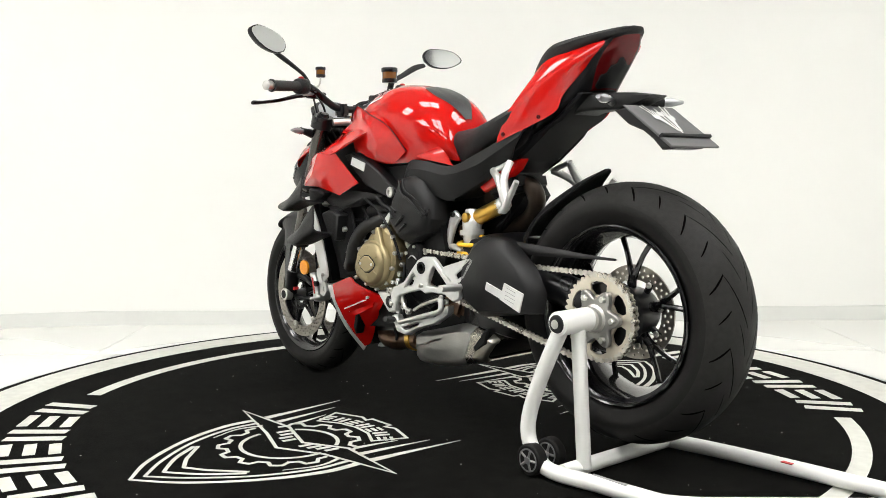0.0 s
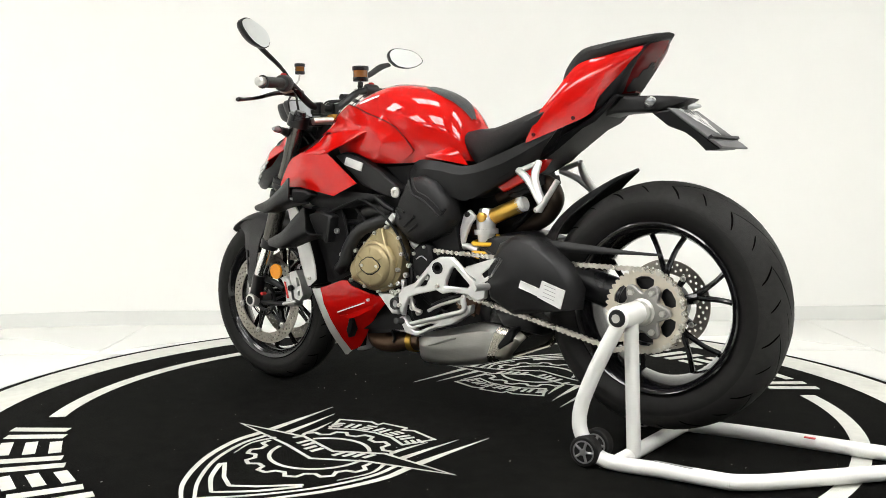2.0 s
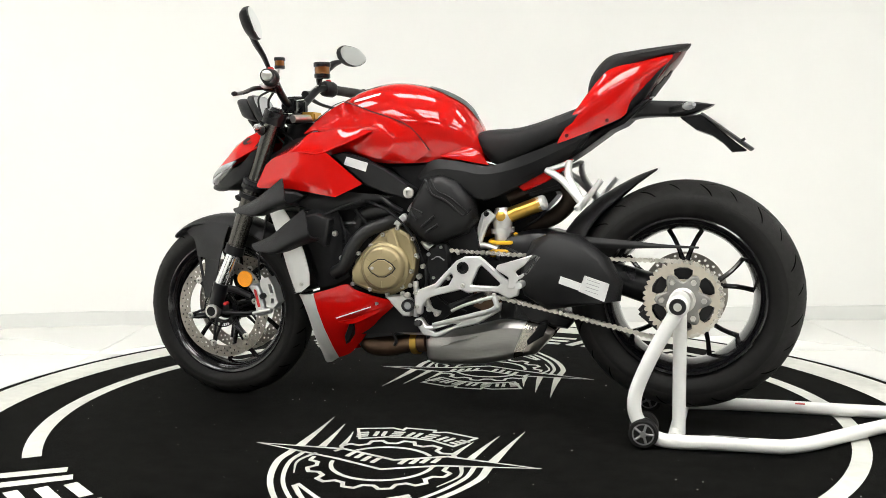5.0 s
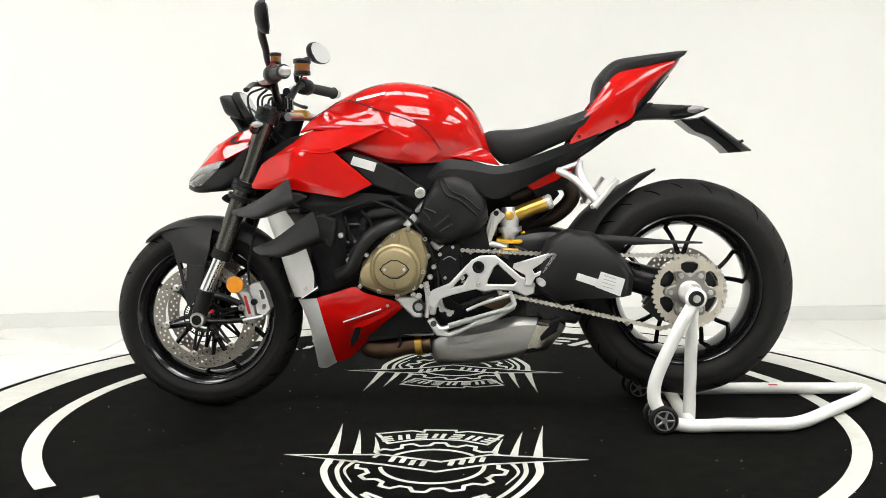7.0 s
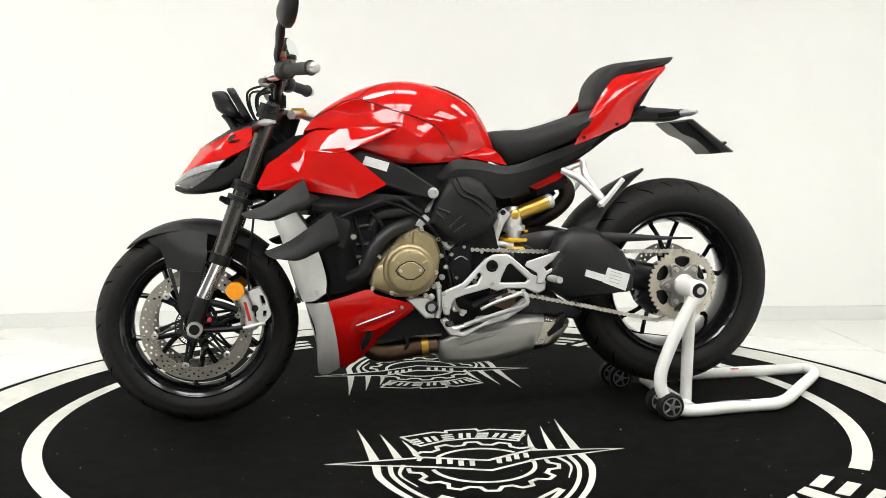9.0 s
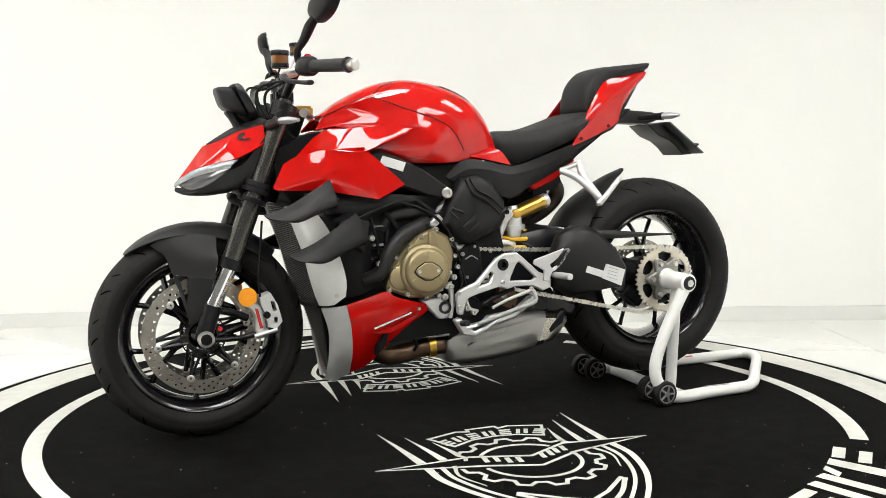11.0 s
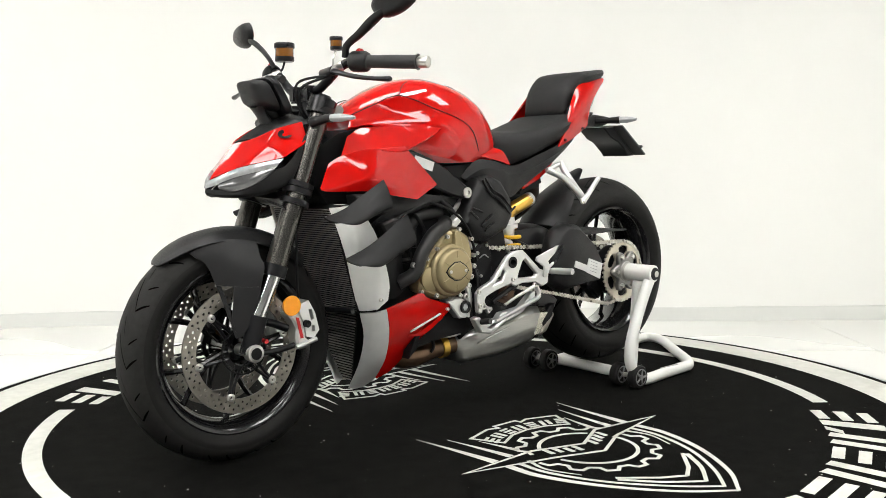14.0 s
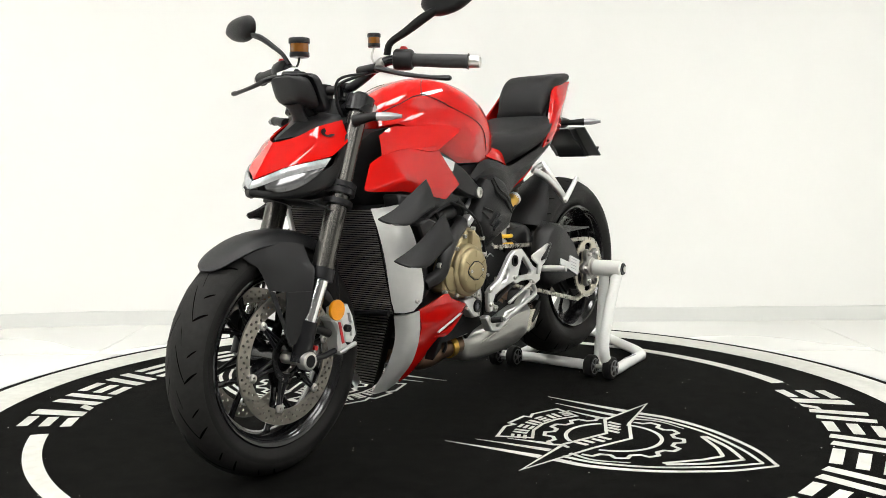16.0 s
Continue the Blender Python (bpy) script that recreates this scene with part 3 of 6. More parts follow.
for k in range(8):
    a = 2 * math.pi * k / 8 + .2
    part("carrier_arm", rod((RW[0] + .055 * math.cos(a), RW[1] + .015, RW[2] + .055 * math.sin(a)), (RW[0] + .094 * math.cos(a), RW[1] + .015, RW[2] + .094 * math.sin(a)), .009, 8), BLACK, rw)
for k in range(8):
    a = 2 * math.pi * k / 8 + .2
    bolt("disc_button", (RW[0] + .088 * math.cos(a), RW[1] + .008, RW[2] + .088 * math.sin(a)), .008, rw, depth=.006)
SY = -0.128
teeth = []
NT = 42
for k in range(NT * 4):
    a = 2 * math.pi * k / (NT * 4)
    teeth.append(((0.112 if k % 4 in (0,) else 0.109 if k % 4 in (1, 3) else 0.1025) * math.cos(a), (0.112 if k % 4 in (0,) else 0.109 if k % 4 in (1, 3) else 0.1025) * math.sin(a)))
slots = []
for k in range(6):
    a = 2 * math.pi * k / 6 + math.pi / 6
    slots.append([(r * math.cos(a + d), r * math.sin(a + d)) for r, d in ((0.058, -.20), (0.058, .20), (0.074, .34), (0.088, .30), (0.092, .12), (0.092, -.12), (0.088, -.30), (0.074, -.34))])
bm = plate(teeth, SY - 0.003, SY + 0.003, slots, bevel=0)
bmesh.ops.translate(bm, vec=Vector(RW), verts=bm.verts)
part("rear_sprocket", bm, material("sprocket_steel", (0.62, 0.57, 0.48), 0.3, 0.8), rw, "pale gold toothed sprocket")
lob = []
for k in range(72):
    a = 2 * math.pi * k / 72
    lob.append(((0.064 + 0.014 * math.cos(6 * a)) * math.cos(a), (0.064 + 0.014 * math.cos(6 * a)) * math.sin(a)))
bm = plate(lob, SY - 0.020, SY - 0.003, bevel=0.003)
bmesh.ops.translate(bm, vec=Vector(RW), verts=bm.verts)
part("sprocket_carrier", bm, material("dark_cast_aluminium", (0.30, 0.295, 0.28), 0.36, 0.85, vary=0.08), rw, "grey aluminium sprocket carrier")
for k in range(6):
    a = 2 * math.pi * k / 6
    p = (RW[0] + 0.058 * math.cos(a), SY - 0.020, RW[2] + 0.058 * math.sin(a))
    bm = lathe([(0.011, 0), (0.011, -.004), (0.0085, -.004), (0.0085, -.013), (0.007, -.015), (0, -.015)], p, seg=6)
    part("sprocket_nut", bm, STEEL, rw)
part("axle_nut", lathe([(0.036, -.138), (0.036, -.148), (0.030, -.152), (0.030, -.165), (0.012, -.168), (0, -.168)], RW, seg=20), STEEL, rw)


# ---- paddock stand ----
stand = thing("paddock_stand", "white tubular steel single-sided paddock stand with black castors", "paddock stand")
TR = 0.0195
part("pin_housing", lathe([(0, -.281), (0.022, -.281), (0.030, -.276), (0.030, -.170), (0.022, -.167), (0, -.167)], (RW[0] - .008, 0, RW[2]), seg=28), WHITEPAINT, stand)
part("pin_cap", lathe([(0, -.287), (0.012, -.287), (0.012, -.284), (0.021, -.284), (0.023, -.280), (0.0, -.279)], (RW[0] - .008, 0, RW[2]), seg=24), BLACK, stand, "black plug with steel pin")
part("pin", lathe([(0, -.2885), (0.011, -.2885), (0.011, -.286), (0, -.286)], (RW[0] - .008, 0, RW[2]), seg=18), STEEL, stand)
AX = (RW[0] - .008, -0.262, RW[2] - 0.01)
BT = 0.022
part("lever_frame", tube([AX, (0.688, -0.260, 0.305), (0.652, -0.260, 0.230), (0.622, -0.260, 0.150), (0.620, -0.262, 0.095), (0.645, -0.264, 0.055), (0.70, -0.264, BT), (0.847, -0.252, 0.022), (1.008, -0.240, 0.022)], TR, 16, 6), WHITEPAINT, stand)
part("base_loop", tube([(0.95, -0.2440, 0.022), (1.000, -0.2400, 0.022), (1.035, -0.224, 0.022), (1.09, -0.178, 0.022), (1.196, -0.06, 0.022), (1.334, 0.091, 0.022), (1.381, 0.168, 0.022), (1.366, 0.213, 0.022), (1.291, 0.209, 0.022), (0.936, 0.192, 0.022), (0.73, 0.165, BT)], TR, 16, 6), WHITEPAINT, stand)
part("cross_tube", rod((0.725, -0.25, BT), (0.735, 0.185, BT), TR, 16), WHITEPAINT, stand)
part("rear_leg", rod((AX[0] + .004, AX[1] + .055, AX[2]), (0.735, -0.182, BT), TR * 0.95, 16), WHITEPAINT, stand)
part("castor_bracket", rod((0.735, 0.172, BT), (0.625, 0.172, 0.042), TR * .9, 12), WHITEPAINT, stand)
part("printed_mark", block((0.87, -0.250, BT + TR - .0005), (0.10, 0.008, 0.002), bevel=0), LABELGREY, stand, "small unreadable dark print")
part("flag_sticker", block((1.08, 0.172, BT + TR - .0005), (0.028, 0.012, 0.002), bevel=0), REDPRINT, stand, "small red sticker")


def castor(x, y):
    t = part("castor", lathe([(0.020, -.016), (0.036, -.016), (0.0405, -.011), (0.0405, .011), (0.036, .016), (0.020, .016)], (x, y, 0.0415), seg=32), RUBBER, stand, "black castor wheel")
    bm = lathe([(0.030, -.017), (0.030, -.013), (0.026, -.013), (0.026, -.017)], (x, y, 0.0415), seg=28, closed=True)
    for k in range(5):
        a = 2 * math.pi * k / 5
        rod((x, y - .015, 0.0415), (x + 0.027 * math.cos(a), y - .015, 0.0415 + 0.027 * math.sin(a)), 0.004, 6, bm)
    lathe([(0.009, -.020), (0.009, -.012), (0, -.012)], (x, y, 0.0415), seg=14, bm=bm)
    part("hub", bm, HUBGREY, t, "dark grey star-shaped hub")


for x, y in ((0.645, -0.274), (0.640, -0.200), (0.630, 0.122), (0.622, 0.194)):
    castor(x, y)
part("castor_axle", rod((0.645, -.274, .0415), (0.640, -.19, .0415), 0.008), STEEL, stand)
part("castor_axle", rod((0.622, .13, .0415), (0.622, .21, .0415), 0.008), STEEL, stand)


# ---- bodywork ----
def ring_section(x, zt, w, zb, lean=0.0, kind="tank"):
    """A closed cross-section across the bike at x."""
    h = zt - zb
    half = {"tank": [(0, 1), (0.30, 0.985), (0.58, 0.925), (0.80, 0.80), (0.95, 0.60), (1.0, 0.40), (0.95, 0.18), (0.86, 0.0)],
            "seat": [(0, 1), (0.45, 0.99), (0.78, 0.93), (0.94, 0.78), (1.0, 0.55), (0.98, 0.3), (0.92, 0.1), (0.85, 0.0)],
            "box": [(0, 1), (0.6, 1), (0.88, 0.95), (1.0, 0.8), (1.0, 0.5), (1.0, 0.2), (0.9, 0.04), (0.8, 0.0)]}[kind]
    pts = [(x + lean * (b - 0.5) * h, -a * w, zb + b * h) for a, b in half]
    return pts + [(px_, -py_, pz_) for px_, py_, pz_ in pts[::-1]][:-1]


def at_x(xz, w, xzb, kind="tank"):
    (x, z), (xb, zb) = xz, xzb
    r = ring_section(x, z, w, zb, 0, kind)
    h = max(z - zb, 1e-4)
    return [(x + (xb - x) * (z - p[2]) / h, p[1], p[2]) for p in r]


tank = part("fuel_tank", loft([
    at_x((-0.408, 0.924), 0.060, (-0.407, 0.863)),
    at_x((-0.354, 0.964), 0.098, (-0.374, 0.824)),
    at_x((-0.283, 1.002), 0.127, (-0.312, 0.801)),
    at_x((-0.213, 1.026), 0.142, (-0.233, 0.792)),
    at_x((-0.142, 1.035), 0.156, (-0.145, 0.782)),
    at_x((-0.062, 1.025), 0.160, (-0.056, 0.782)),
    at_x((0.010, 1.003), 0.150, (0.023, 0.787)),
    at_x((0.066, 0.970), 0.128, (0.085, 0.79)),
    at_x((0.105, 0.922), 0.102, (0.125, 0.79)),
    at_x((0.130, 0.866), 0.080, (0.15, 0.786))], n=5), RED, bike, "glossy red fuel tank")
part("tank_pad", lay_on(sheet([[(-0.035, -0.05, 1.003), (-0.039, -0.02, 1.012), (-0.04, 0.02, 1.016), (-0.037, 0.05, 1.011)], [(0.024, -0.06, 0.975), (0.024, -0.02, 0.99), (0.024, 0.02, 0.993), (0.024, 0.06, 0.984)],
                        [(0.069, -0.04, 0.948), (0.069, -0.015, 0.957), (0.07, 0.015, 0.959), (0.07, 0.04, 0.954)], [(0.104, -0.012, 0.907), (0.104, -0.004, 0.911), (0.105, 0.004, 0.911), (0.105, 0.012, 0.908)]], 0, 5, (0, 0, 1)), tank, .003), PAD, bike, "grey tank pad")
part("fuel_cap", lathe([(0, .0), (0.030, .0), (0.034, -.003), (0.034, -.02), (0, -.02)], (-0.2, 0, 1.018), axis="z", seg=28), BLACK, bike)

# side covers of the tank
cover = part("side_cover", facets(
    [(-.440, -.088, .878), (-.414, -.066, .912), (-.352, -.100, .944), (-.288, -.125, .970), (-.184, -.154, .935), (-.108, -.166, .911), (-.057, -.169, .886), (-.027, -.163, .854),
     (-.002, -.150, .816), (-.054, -.158, .779), (-.145, -.168, .793), (-.215, -.152, .806), (-.255, -.152, .832), (-.155, -.178, .890), (-.386, -.118, .893), (-.285, -.132, .922),
     (-.100, -.187, .846), (-.300, -.138, .868), (-.120, -.180, .812)],
    [(0, 1, 14), (1, 2, 15, 14), (2, 3, 15), (3, 4, 15), (4, 13, 15), (15, 13, 14), (4, 5, 13), (5, 16, 13), (5, 6, 16), (6, 7, 16), (7, 8, 16), (8, 9, 18, 16), (9, 10, 18),
     (10, 11, 18), (11, 12, 18), (12, 13, 16, 18), (14, 13, 12, 17)], .005, .008), RED, bike, "glossy red tank side cover with sharp creases", smooth=50)
cover.location = (0, -0.004, 0.001)
twin(cover).location = (0, 0.004, 0.001)
for sd in (-1, 1):
    part("shut_line", tube([(x, sd * (y + .0045), z + .003) for x, y, z in ((-.414, .066, .912), (-.352, .100, .944), (-.288, .125, .970), (-.184, .154, .935), (-.108, .166, .911), (-.057, .169, .886), (-.027, .163, .854), (-.002, .150, .816))], .0014, 8, 2), DEEP, bike, "dark shut line")
    part("shut_line", tube([(x, sd * abs(y) + sd * .001, z) for x, y, z in ((-0.286, -0.122, 0.964), (-0.270, -0.108, 0.982), (-0.240, -0.085, 1.006), (-0.19, -.05, 1.024))], .0012, 6, 4), DEEP, bike)
# front side fairings
fair_up = part("fairing_top", sheet([
    [(-0.45, -0.1, 0.854), (-0.408, -0.112, 0.879), (-0.346, -0.135, 0.881), (-0.26, -0.160, 0.888), (-0.155, -0.172, 0.887)],
    [(-0.482, -0.132, 0.827), (-0.411, -0.15, 0.848), (-0.341, -0.172, 0.852), (-0.267, -0.17, 0.859), (-0.185, -0.182, 0.876)],
    [(-0.515, -0.162, 0.8), (-0.439, -0.188, 0.819), (-.345, -.206, .812), (-0.277, -0.200, 0.835), (-0.197, -0.188, 0.868)]], 0.004, 5, (0, -.6, .8), across=1), RED, bike, "glossy red front side fairing")
fair = part("fairing", facets(
    [(-.583, -.157, .706), (-.547, -.150, .780), (-.515, -.162, .801), (-.439, -.188, .820), (-.335, -.205, .813), (-.203, -.193, .720), (-.301, -.208, .692), (-.455, -.184, .706), (-.452, -.206, .742)],
    [(0, 1, 2, 8), (0, 8, 7), (2, 3, 8), (3, 4, 8), (4, 5, 6), (4, 6, 8), (6, 7, 8)], .004, .009), RED, bike, "glossy red faceted front fairing", smooth=50)
for o in (fair_up, fair):
    twin(o)
part("seat_side_trim", sheet([[(0.023, -0.128, 0.809), (0.06, -0.124, 0.819), (0.101, -0.112, 0.83)], [(0.027, -0.135, 0.806), (0.087, -0.134, 0.809), (0.138, -0.122, 0.816)], [(0.028, -0.137, 0.801), (0.107, -0.136, 0.787), (0.173, -0.12, 0.774)]], 0.004, 4), RED, bike)
twin(bpy.data.objects["seat_side_trim"])
part("tank_badge", lay_on(sheet([[(-0.263, -0.1, 0.98), (-0.221, -0.108, 0.991), (-0.172, -0.11, 0.998)], [(-0.262, -0.105, 0.968), (-0.221, -0.115, 0.978), (-0.172, -0.115, 0.988)]], 0, 4), tank, .0015), LABELWHITE, bike, "white maker's mark as a plain band")

# frame and black side parts
part("frame_spar", plate([(-0.316, 0.809), (-0.273, 0.818), (-0.21, 0.797), (-0.137, 0.763), (-0.077, 0.723), (-0.046, 0.703), (-0.051, 0.681), (-0.071, 0.675), (-0.124, 0.687), (-0.202, 0.714)], -0.168, -0.12, bevel=0.005), MATTE, bike, "dark grey frame spar")
twin(bpy.data.objects["frame_spar"])
bolt("frame_bolt", (-0.064, -0.165, 0.693), 0.0165, bike, depth=0.01)
part("frame_sticker", plate([(-0.263, 0.803), (-0.193, 0.783), (-0.202, 0.757), (-0.273, 0.779)], -0.1705, -0.1675, bevel=0), LABELWHITE, bike, "white printed warning sticker")
sub = part("subframe_cover", sheet([
    [(-0.05, -0.125, 0.741), (-0.002, -0.14, 0.788), (0.065, -0.142, 0.789), (0.175, -0.13, 0.772), (0.275, -0.13, 0.802), (0.375, -0.135, 0.838), (0.484, -0.13, 0.884)],
    [(-0.041, -0.135, 0.733), (0.015, -0.152, 0.763), (0.09, -0.153, 0.759), (0.166, -0.142, 0.747), (0.267, -0.132, 0.768), (0.367, -0.135, 0.808), (0.46, -0.13, 0.854)],
    [(-0.031, -0.135, 0.726), (0.023, -0.15, 0.742), (0.107, -0.152, 0.719), (0.166, -0.14, 0.713), (0.251, -0.125, 0.741), (0.361, -0.12, 0.785), (0.428, -0.12, 0.821)],
    [(0.006, -0.12, 0.725), (0.073, -0.14, 0.705), (0.132, -0.14, 0.68), (0.175, -0.125, 0.674), (0.244, -0.11, 0.707), (0.337, -0.105, 0.754), (0.397, -0.1, 0.785)]], 0.006, 5, across=1), MATTE, bike, "black plastic subframe cover", smooth=16)
twin(sub)
part("subframe_core", loft([at_x((0.023, 0.782), 0.10, (0.049, 0.702), "box"), at_x((0.182, 0.769), 0.11, (0.164, 0.675), "box"), at_x((0.34, 0.821), 0.115, (0.305, 0.737), "box"), at_x((0.497, 0.902), 0.10, (0.437, 0.815), "box")], n=3), DEEP, bike)

part("airbox", loft([[(x, y, z) for x, z in [(-0.56, 0.811), (-0.47, 0.863), (-0.382, 0.88), (-0.153, 0.844), (0.023, 0.808), (0.173, 0.764), (0.147, 0.667), (-0.048, 0.676), (-0.332, 0.669), (-0.509, 0.669), (-0.553, 0.722)]] for y in (-.09, 0, .09)], n=1), DEEP, bike, "black airbox under the tank")
part("frame_filler", plate([(-0.138, 0.773), (0.006, 0.783), (0.023, 0.705), (-0.045, 0.68), (-0.087, 0.722)], -.125, -.05, bevel=.004), DEEP, bike)
part("rear_cylinder", loft([[(x, y, z) for x, z in [(0.111, 0.676), (0.2, 0.693), (0.332, 0.722), (0.359, 0.684), (0.289, 0.604), (0.209, 0.542), (0.147, 0.507), (0.102, 0.543)]] for y in (-.01, .05, .10)], n=1), DEEP, bike, "dark rear cylinder and ducts")
part("gearbox_core", loft([[(x, y, z) for x, z in [(-0.049, 0.436), (0.129, 0.507), (0.254, 0.471), (0.352, 0.345), (0.308, 0.298), (0.201, 0.291), (-0.032, 0.237)]] for y in (-.10, 0, .10)], n=1), DEEP, bike, "dark gearbox underside")
# seats
part("rider_seat", loft([
    at_x((0.115, 0.853), 0.062, (0.125, 0.822), "seat"), at_x((0.129, 0.876), 0.082, (0.143, 0.811), "seat"),
    at_x((0.168, 0.883), 0.100, (0.187, 0.776), "seat"), at_x((0.243, 0.886), 0.128, (0.261, 0.797), "seat"),
    at_x((0.313, 0.901), 0.145, (0.331, 0.828), "seat"), at_x((0.383, 0.923), 0.150, (0.401, 0.859), "seat"),
    at_x((0.444, 0.944), 0.140, (0.462, 0.897), "seat"), at_x((0.472, 0.947), 0.125, (0.483, 0.92), "seat")], n=4), VINYL, bike, "black vinyl rider seat")
part("passenger_seat", loft([
    at_x((0.457, 0.96), 0.088, (0.465, 0.946), "seat"), at_x((0.456, 0.998), 0.095, (0.497, 0.954), "seat"),
    at_x((0.471, 1.043), 0.098, (0.523, 0.989), "seat"), at_x((0.516, 1.087), 0.100, (0.557, 1.04), "seat"),
    at_x((0.582, 1.099), 0.102, (0.618, 1.066), "seat"), at_x((0.669, 1.11), 0.082, (0.687, 1.086), "seat"),
    at_x((0.721, 1.117), 0.055, (0.718, 1.096), "seat"), at_x((0.744, 1.119), 0.028, (0.732, 1.103), "seat")], n=4), VINYL, bike, "black vinyl passenger seat pad")
tail = part("tail_fairing", sheet([
    [(0.436, -0.128, 0.938), (0.464, -0.118, 0.978), (0.492, -0.108, 1.015), (0.526, -0.1, 1.046), (0.599, -0.09, 1.066), (0.694, -0.072, 1.083)],
    [(0.424, -0.142, 0.917), (0.465, -0.132, 0.965), (0.501, -0.122, 1.001), (0.541, -0.112, 1.028), (0.614, -0.098, 1.052), (0.697, -0.073, 1.078)],
    [(0.404, -0.145, 0.879), (0.457, -0.142, 0.928), (0.508, -0.134, 0.967), (0.556, -0.122, 0.994), (0.617, -0.104, 1.025), (0.686, -0.076, 1.063)],
    [(0.385, -0.143, 0.848), (0.441, -0.142, 0.882), (0.505, -0.130, 0.910), (0.565, -0.112, 0.943), (0.603, -0.098, 0.988), (0.660, -0.078, 1.040)],
    [(0.380, -0.141, 0.834), (0.432, -0.138, 0.853), (0.500, -0.124, 0.880), (0.566, -0.108, 0.912), (0.585, -0.098, 0.955), (0.642, -0.078, 1.020)]], 0.005, 4), RED, bike, "glossy red tail side panel")
twin(tail)
bolt("panel_screw", (0.52, -0.123, 0.899), .0055, bike, DARKRED, depth=.004)
bolt("panel_screw", (0.408, -0.143, 0.857), .0055, bike, DARKRED, depth=.004)
part("tail_core", loft([at_x((0.482, 0.989), 0.10, (0.445, 0.85), "box"), at_x((0.548, 1.058), 0.095, (0.533, 0.902), "box"), at_x((0.635, 1.08), 0.085, (0.605, 0.945), "box"), at_x((0.704, 1.093), 0.066, (0.662, 1.031), "box")], n=3), DEEP, bike)
lamp = part("tail_light", sheet([[(0.609, -0.088, 1.053), (0.673, -0.062, 1.079), (0.714, -0.032, 1.094), (0.728, 0, 1.101), (0.729, 0.032, 1.102), (0.701, 0.062, 1.093), (0.647, 0.088, 1.072)],
                          [(0.595, -0.096, 1.026), (0.661, -0.068, 1.052), (0.697, -0.04, 1.068), (0.713, 0, 1.076), (0.716, 0.04, 1.077), (0.692, 0.068, 1.066), (0.634, 0.096, 1.044)],
                          [(0.589, -0.094, 1.003), (0.643, -0.068, 1.022), (0.671, -0.044, 1.036), (0.688, 0, 1.043), (0.691, 0.044, 1.044), (0.673, 0.068, 1.034), (0.627, 0.094, 1.019)],
                          [(0.584, -0.088, 0.98), (0.622, -0.066, 0.988), (0.644, -0.044, 1), (0.659, 0, 1.007), (0.663, 0.044, 1.007), (0.65, 0.066, 0.999), (0.619, 0.088, 0.993)],
                          [(0.582, -0.08, 0.953), (0.603, -0.062, 0.956), (0.618, -0.04, 0.963), (0.63, 0, 0.967), (0.635, 0.04, 0.969), (0.629, 0.062, 0.965), (0.614, 0.08, 0.964)]], 0.012, 4, (1, 0, -.3)), DARKRED, bike, "dark red wrap-around tail light")
part("lamp_divider", lay_on(sheet([[(0.600, -0.080, 1.018), (0.655, -0.045, 1.043), (0.690, 0, 1.056), (0.690, 0.045, 1.055)], [(0.588, -0.080, 0.990), (0.635, -0.052, 1.008), (0.667, 0, 1.024), (0.670, 0.050, 1.024)],
                                   [(0.582, -0.072, 0.958), (0.605, -0.050, 0.965), (0.632, 0, 0.975), (0.636, 0.050, 0.976)]], 0, 4, (1, 0, -.3)), lamp, .002), DEEP, bike, "black lamp centre")
part("undertail", plate([(0.375, 0.821), (0.48, 0.866), (0.55, 0.904), (0.619, 0.959), (0.637, 0.959), (0.564, 0.89), (0.524, 0.872), (0.449, 0.817), (0.393, 0.78)], -0.085, 0.085, bevel=0.008), DEEP, bike)
part("undertail_red", plate([(0.245, 0.717), (0.322, 0.758), (0.385, 0.786), (0.420, 0.792), (0.395, 0.760), (0.340, 0.724), (0.271, 0.695)], -0.088, -0.05, bevel=0.004), RED, bike, "red inner tail panel")

# plate bracket
part("plate_bracket", loft([at_x((0.564, 0.935), 0.060, (0.557, 0.897), "box"), at_x((0.616, 0.957), 0.055, (0.602, 0.91), "box"), at_x((0.672, 0.957), 0.045, (0.664, 0.913), "box"), at_x((0.75, 0.953), 0.04, (0.734, 0.913), "box"), at_x((0.812, 0.944), 0.035, (0.794, 0.934), "box")], n=3), MATTE, bike, "black tail bracket")
plate_bm = plate([(0.774, 0.916), (0.781, 0.918), (0.922, 0.815), (0.917, 0.81)], -0.098, 0.098, bevel=0.002)
npl = part("rear_plate", plate_bm, PLATEGREY, bike, "grey show plate with a white emblem in a clear holder")
part("plate_back", plate([(0.716, 0.909), (0.777, 0.915), (0.874, 0.833), (0.905, 0.81), (0.864, 0.807), (0.837, 0.834), (0.808, 0.855), (0.763, 0.872)], -0.06, 0.06, bevel=0.004), BLACK, bike, "black plate holder")
part("plate_strap", plate([(0.883, 0.84), (0.894, 0.847), (0.898, 0.84), (0.886, 0.833)], -0.101, 0.101, bevel=0.001), BLACK, npl)
# white emblem on the plate, plain shapes
pa, pb = Vector((0.779, -0.095, 0.92)), Vector((0.922, -0.095, 0.817))
along = (pb - pa).normalized()
nrm = Vector((-along.z, 0, along.x))
nrm = nrm if nrm.z > 0 else -nrm
bm = bmesh.new()
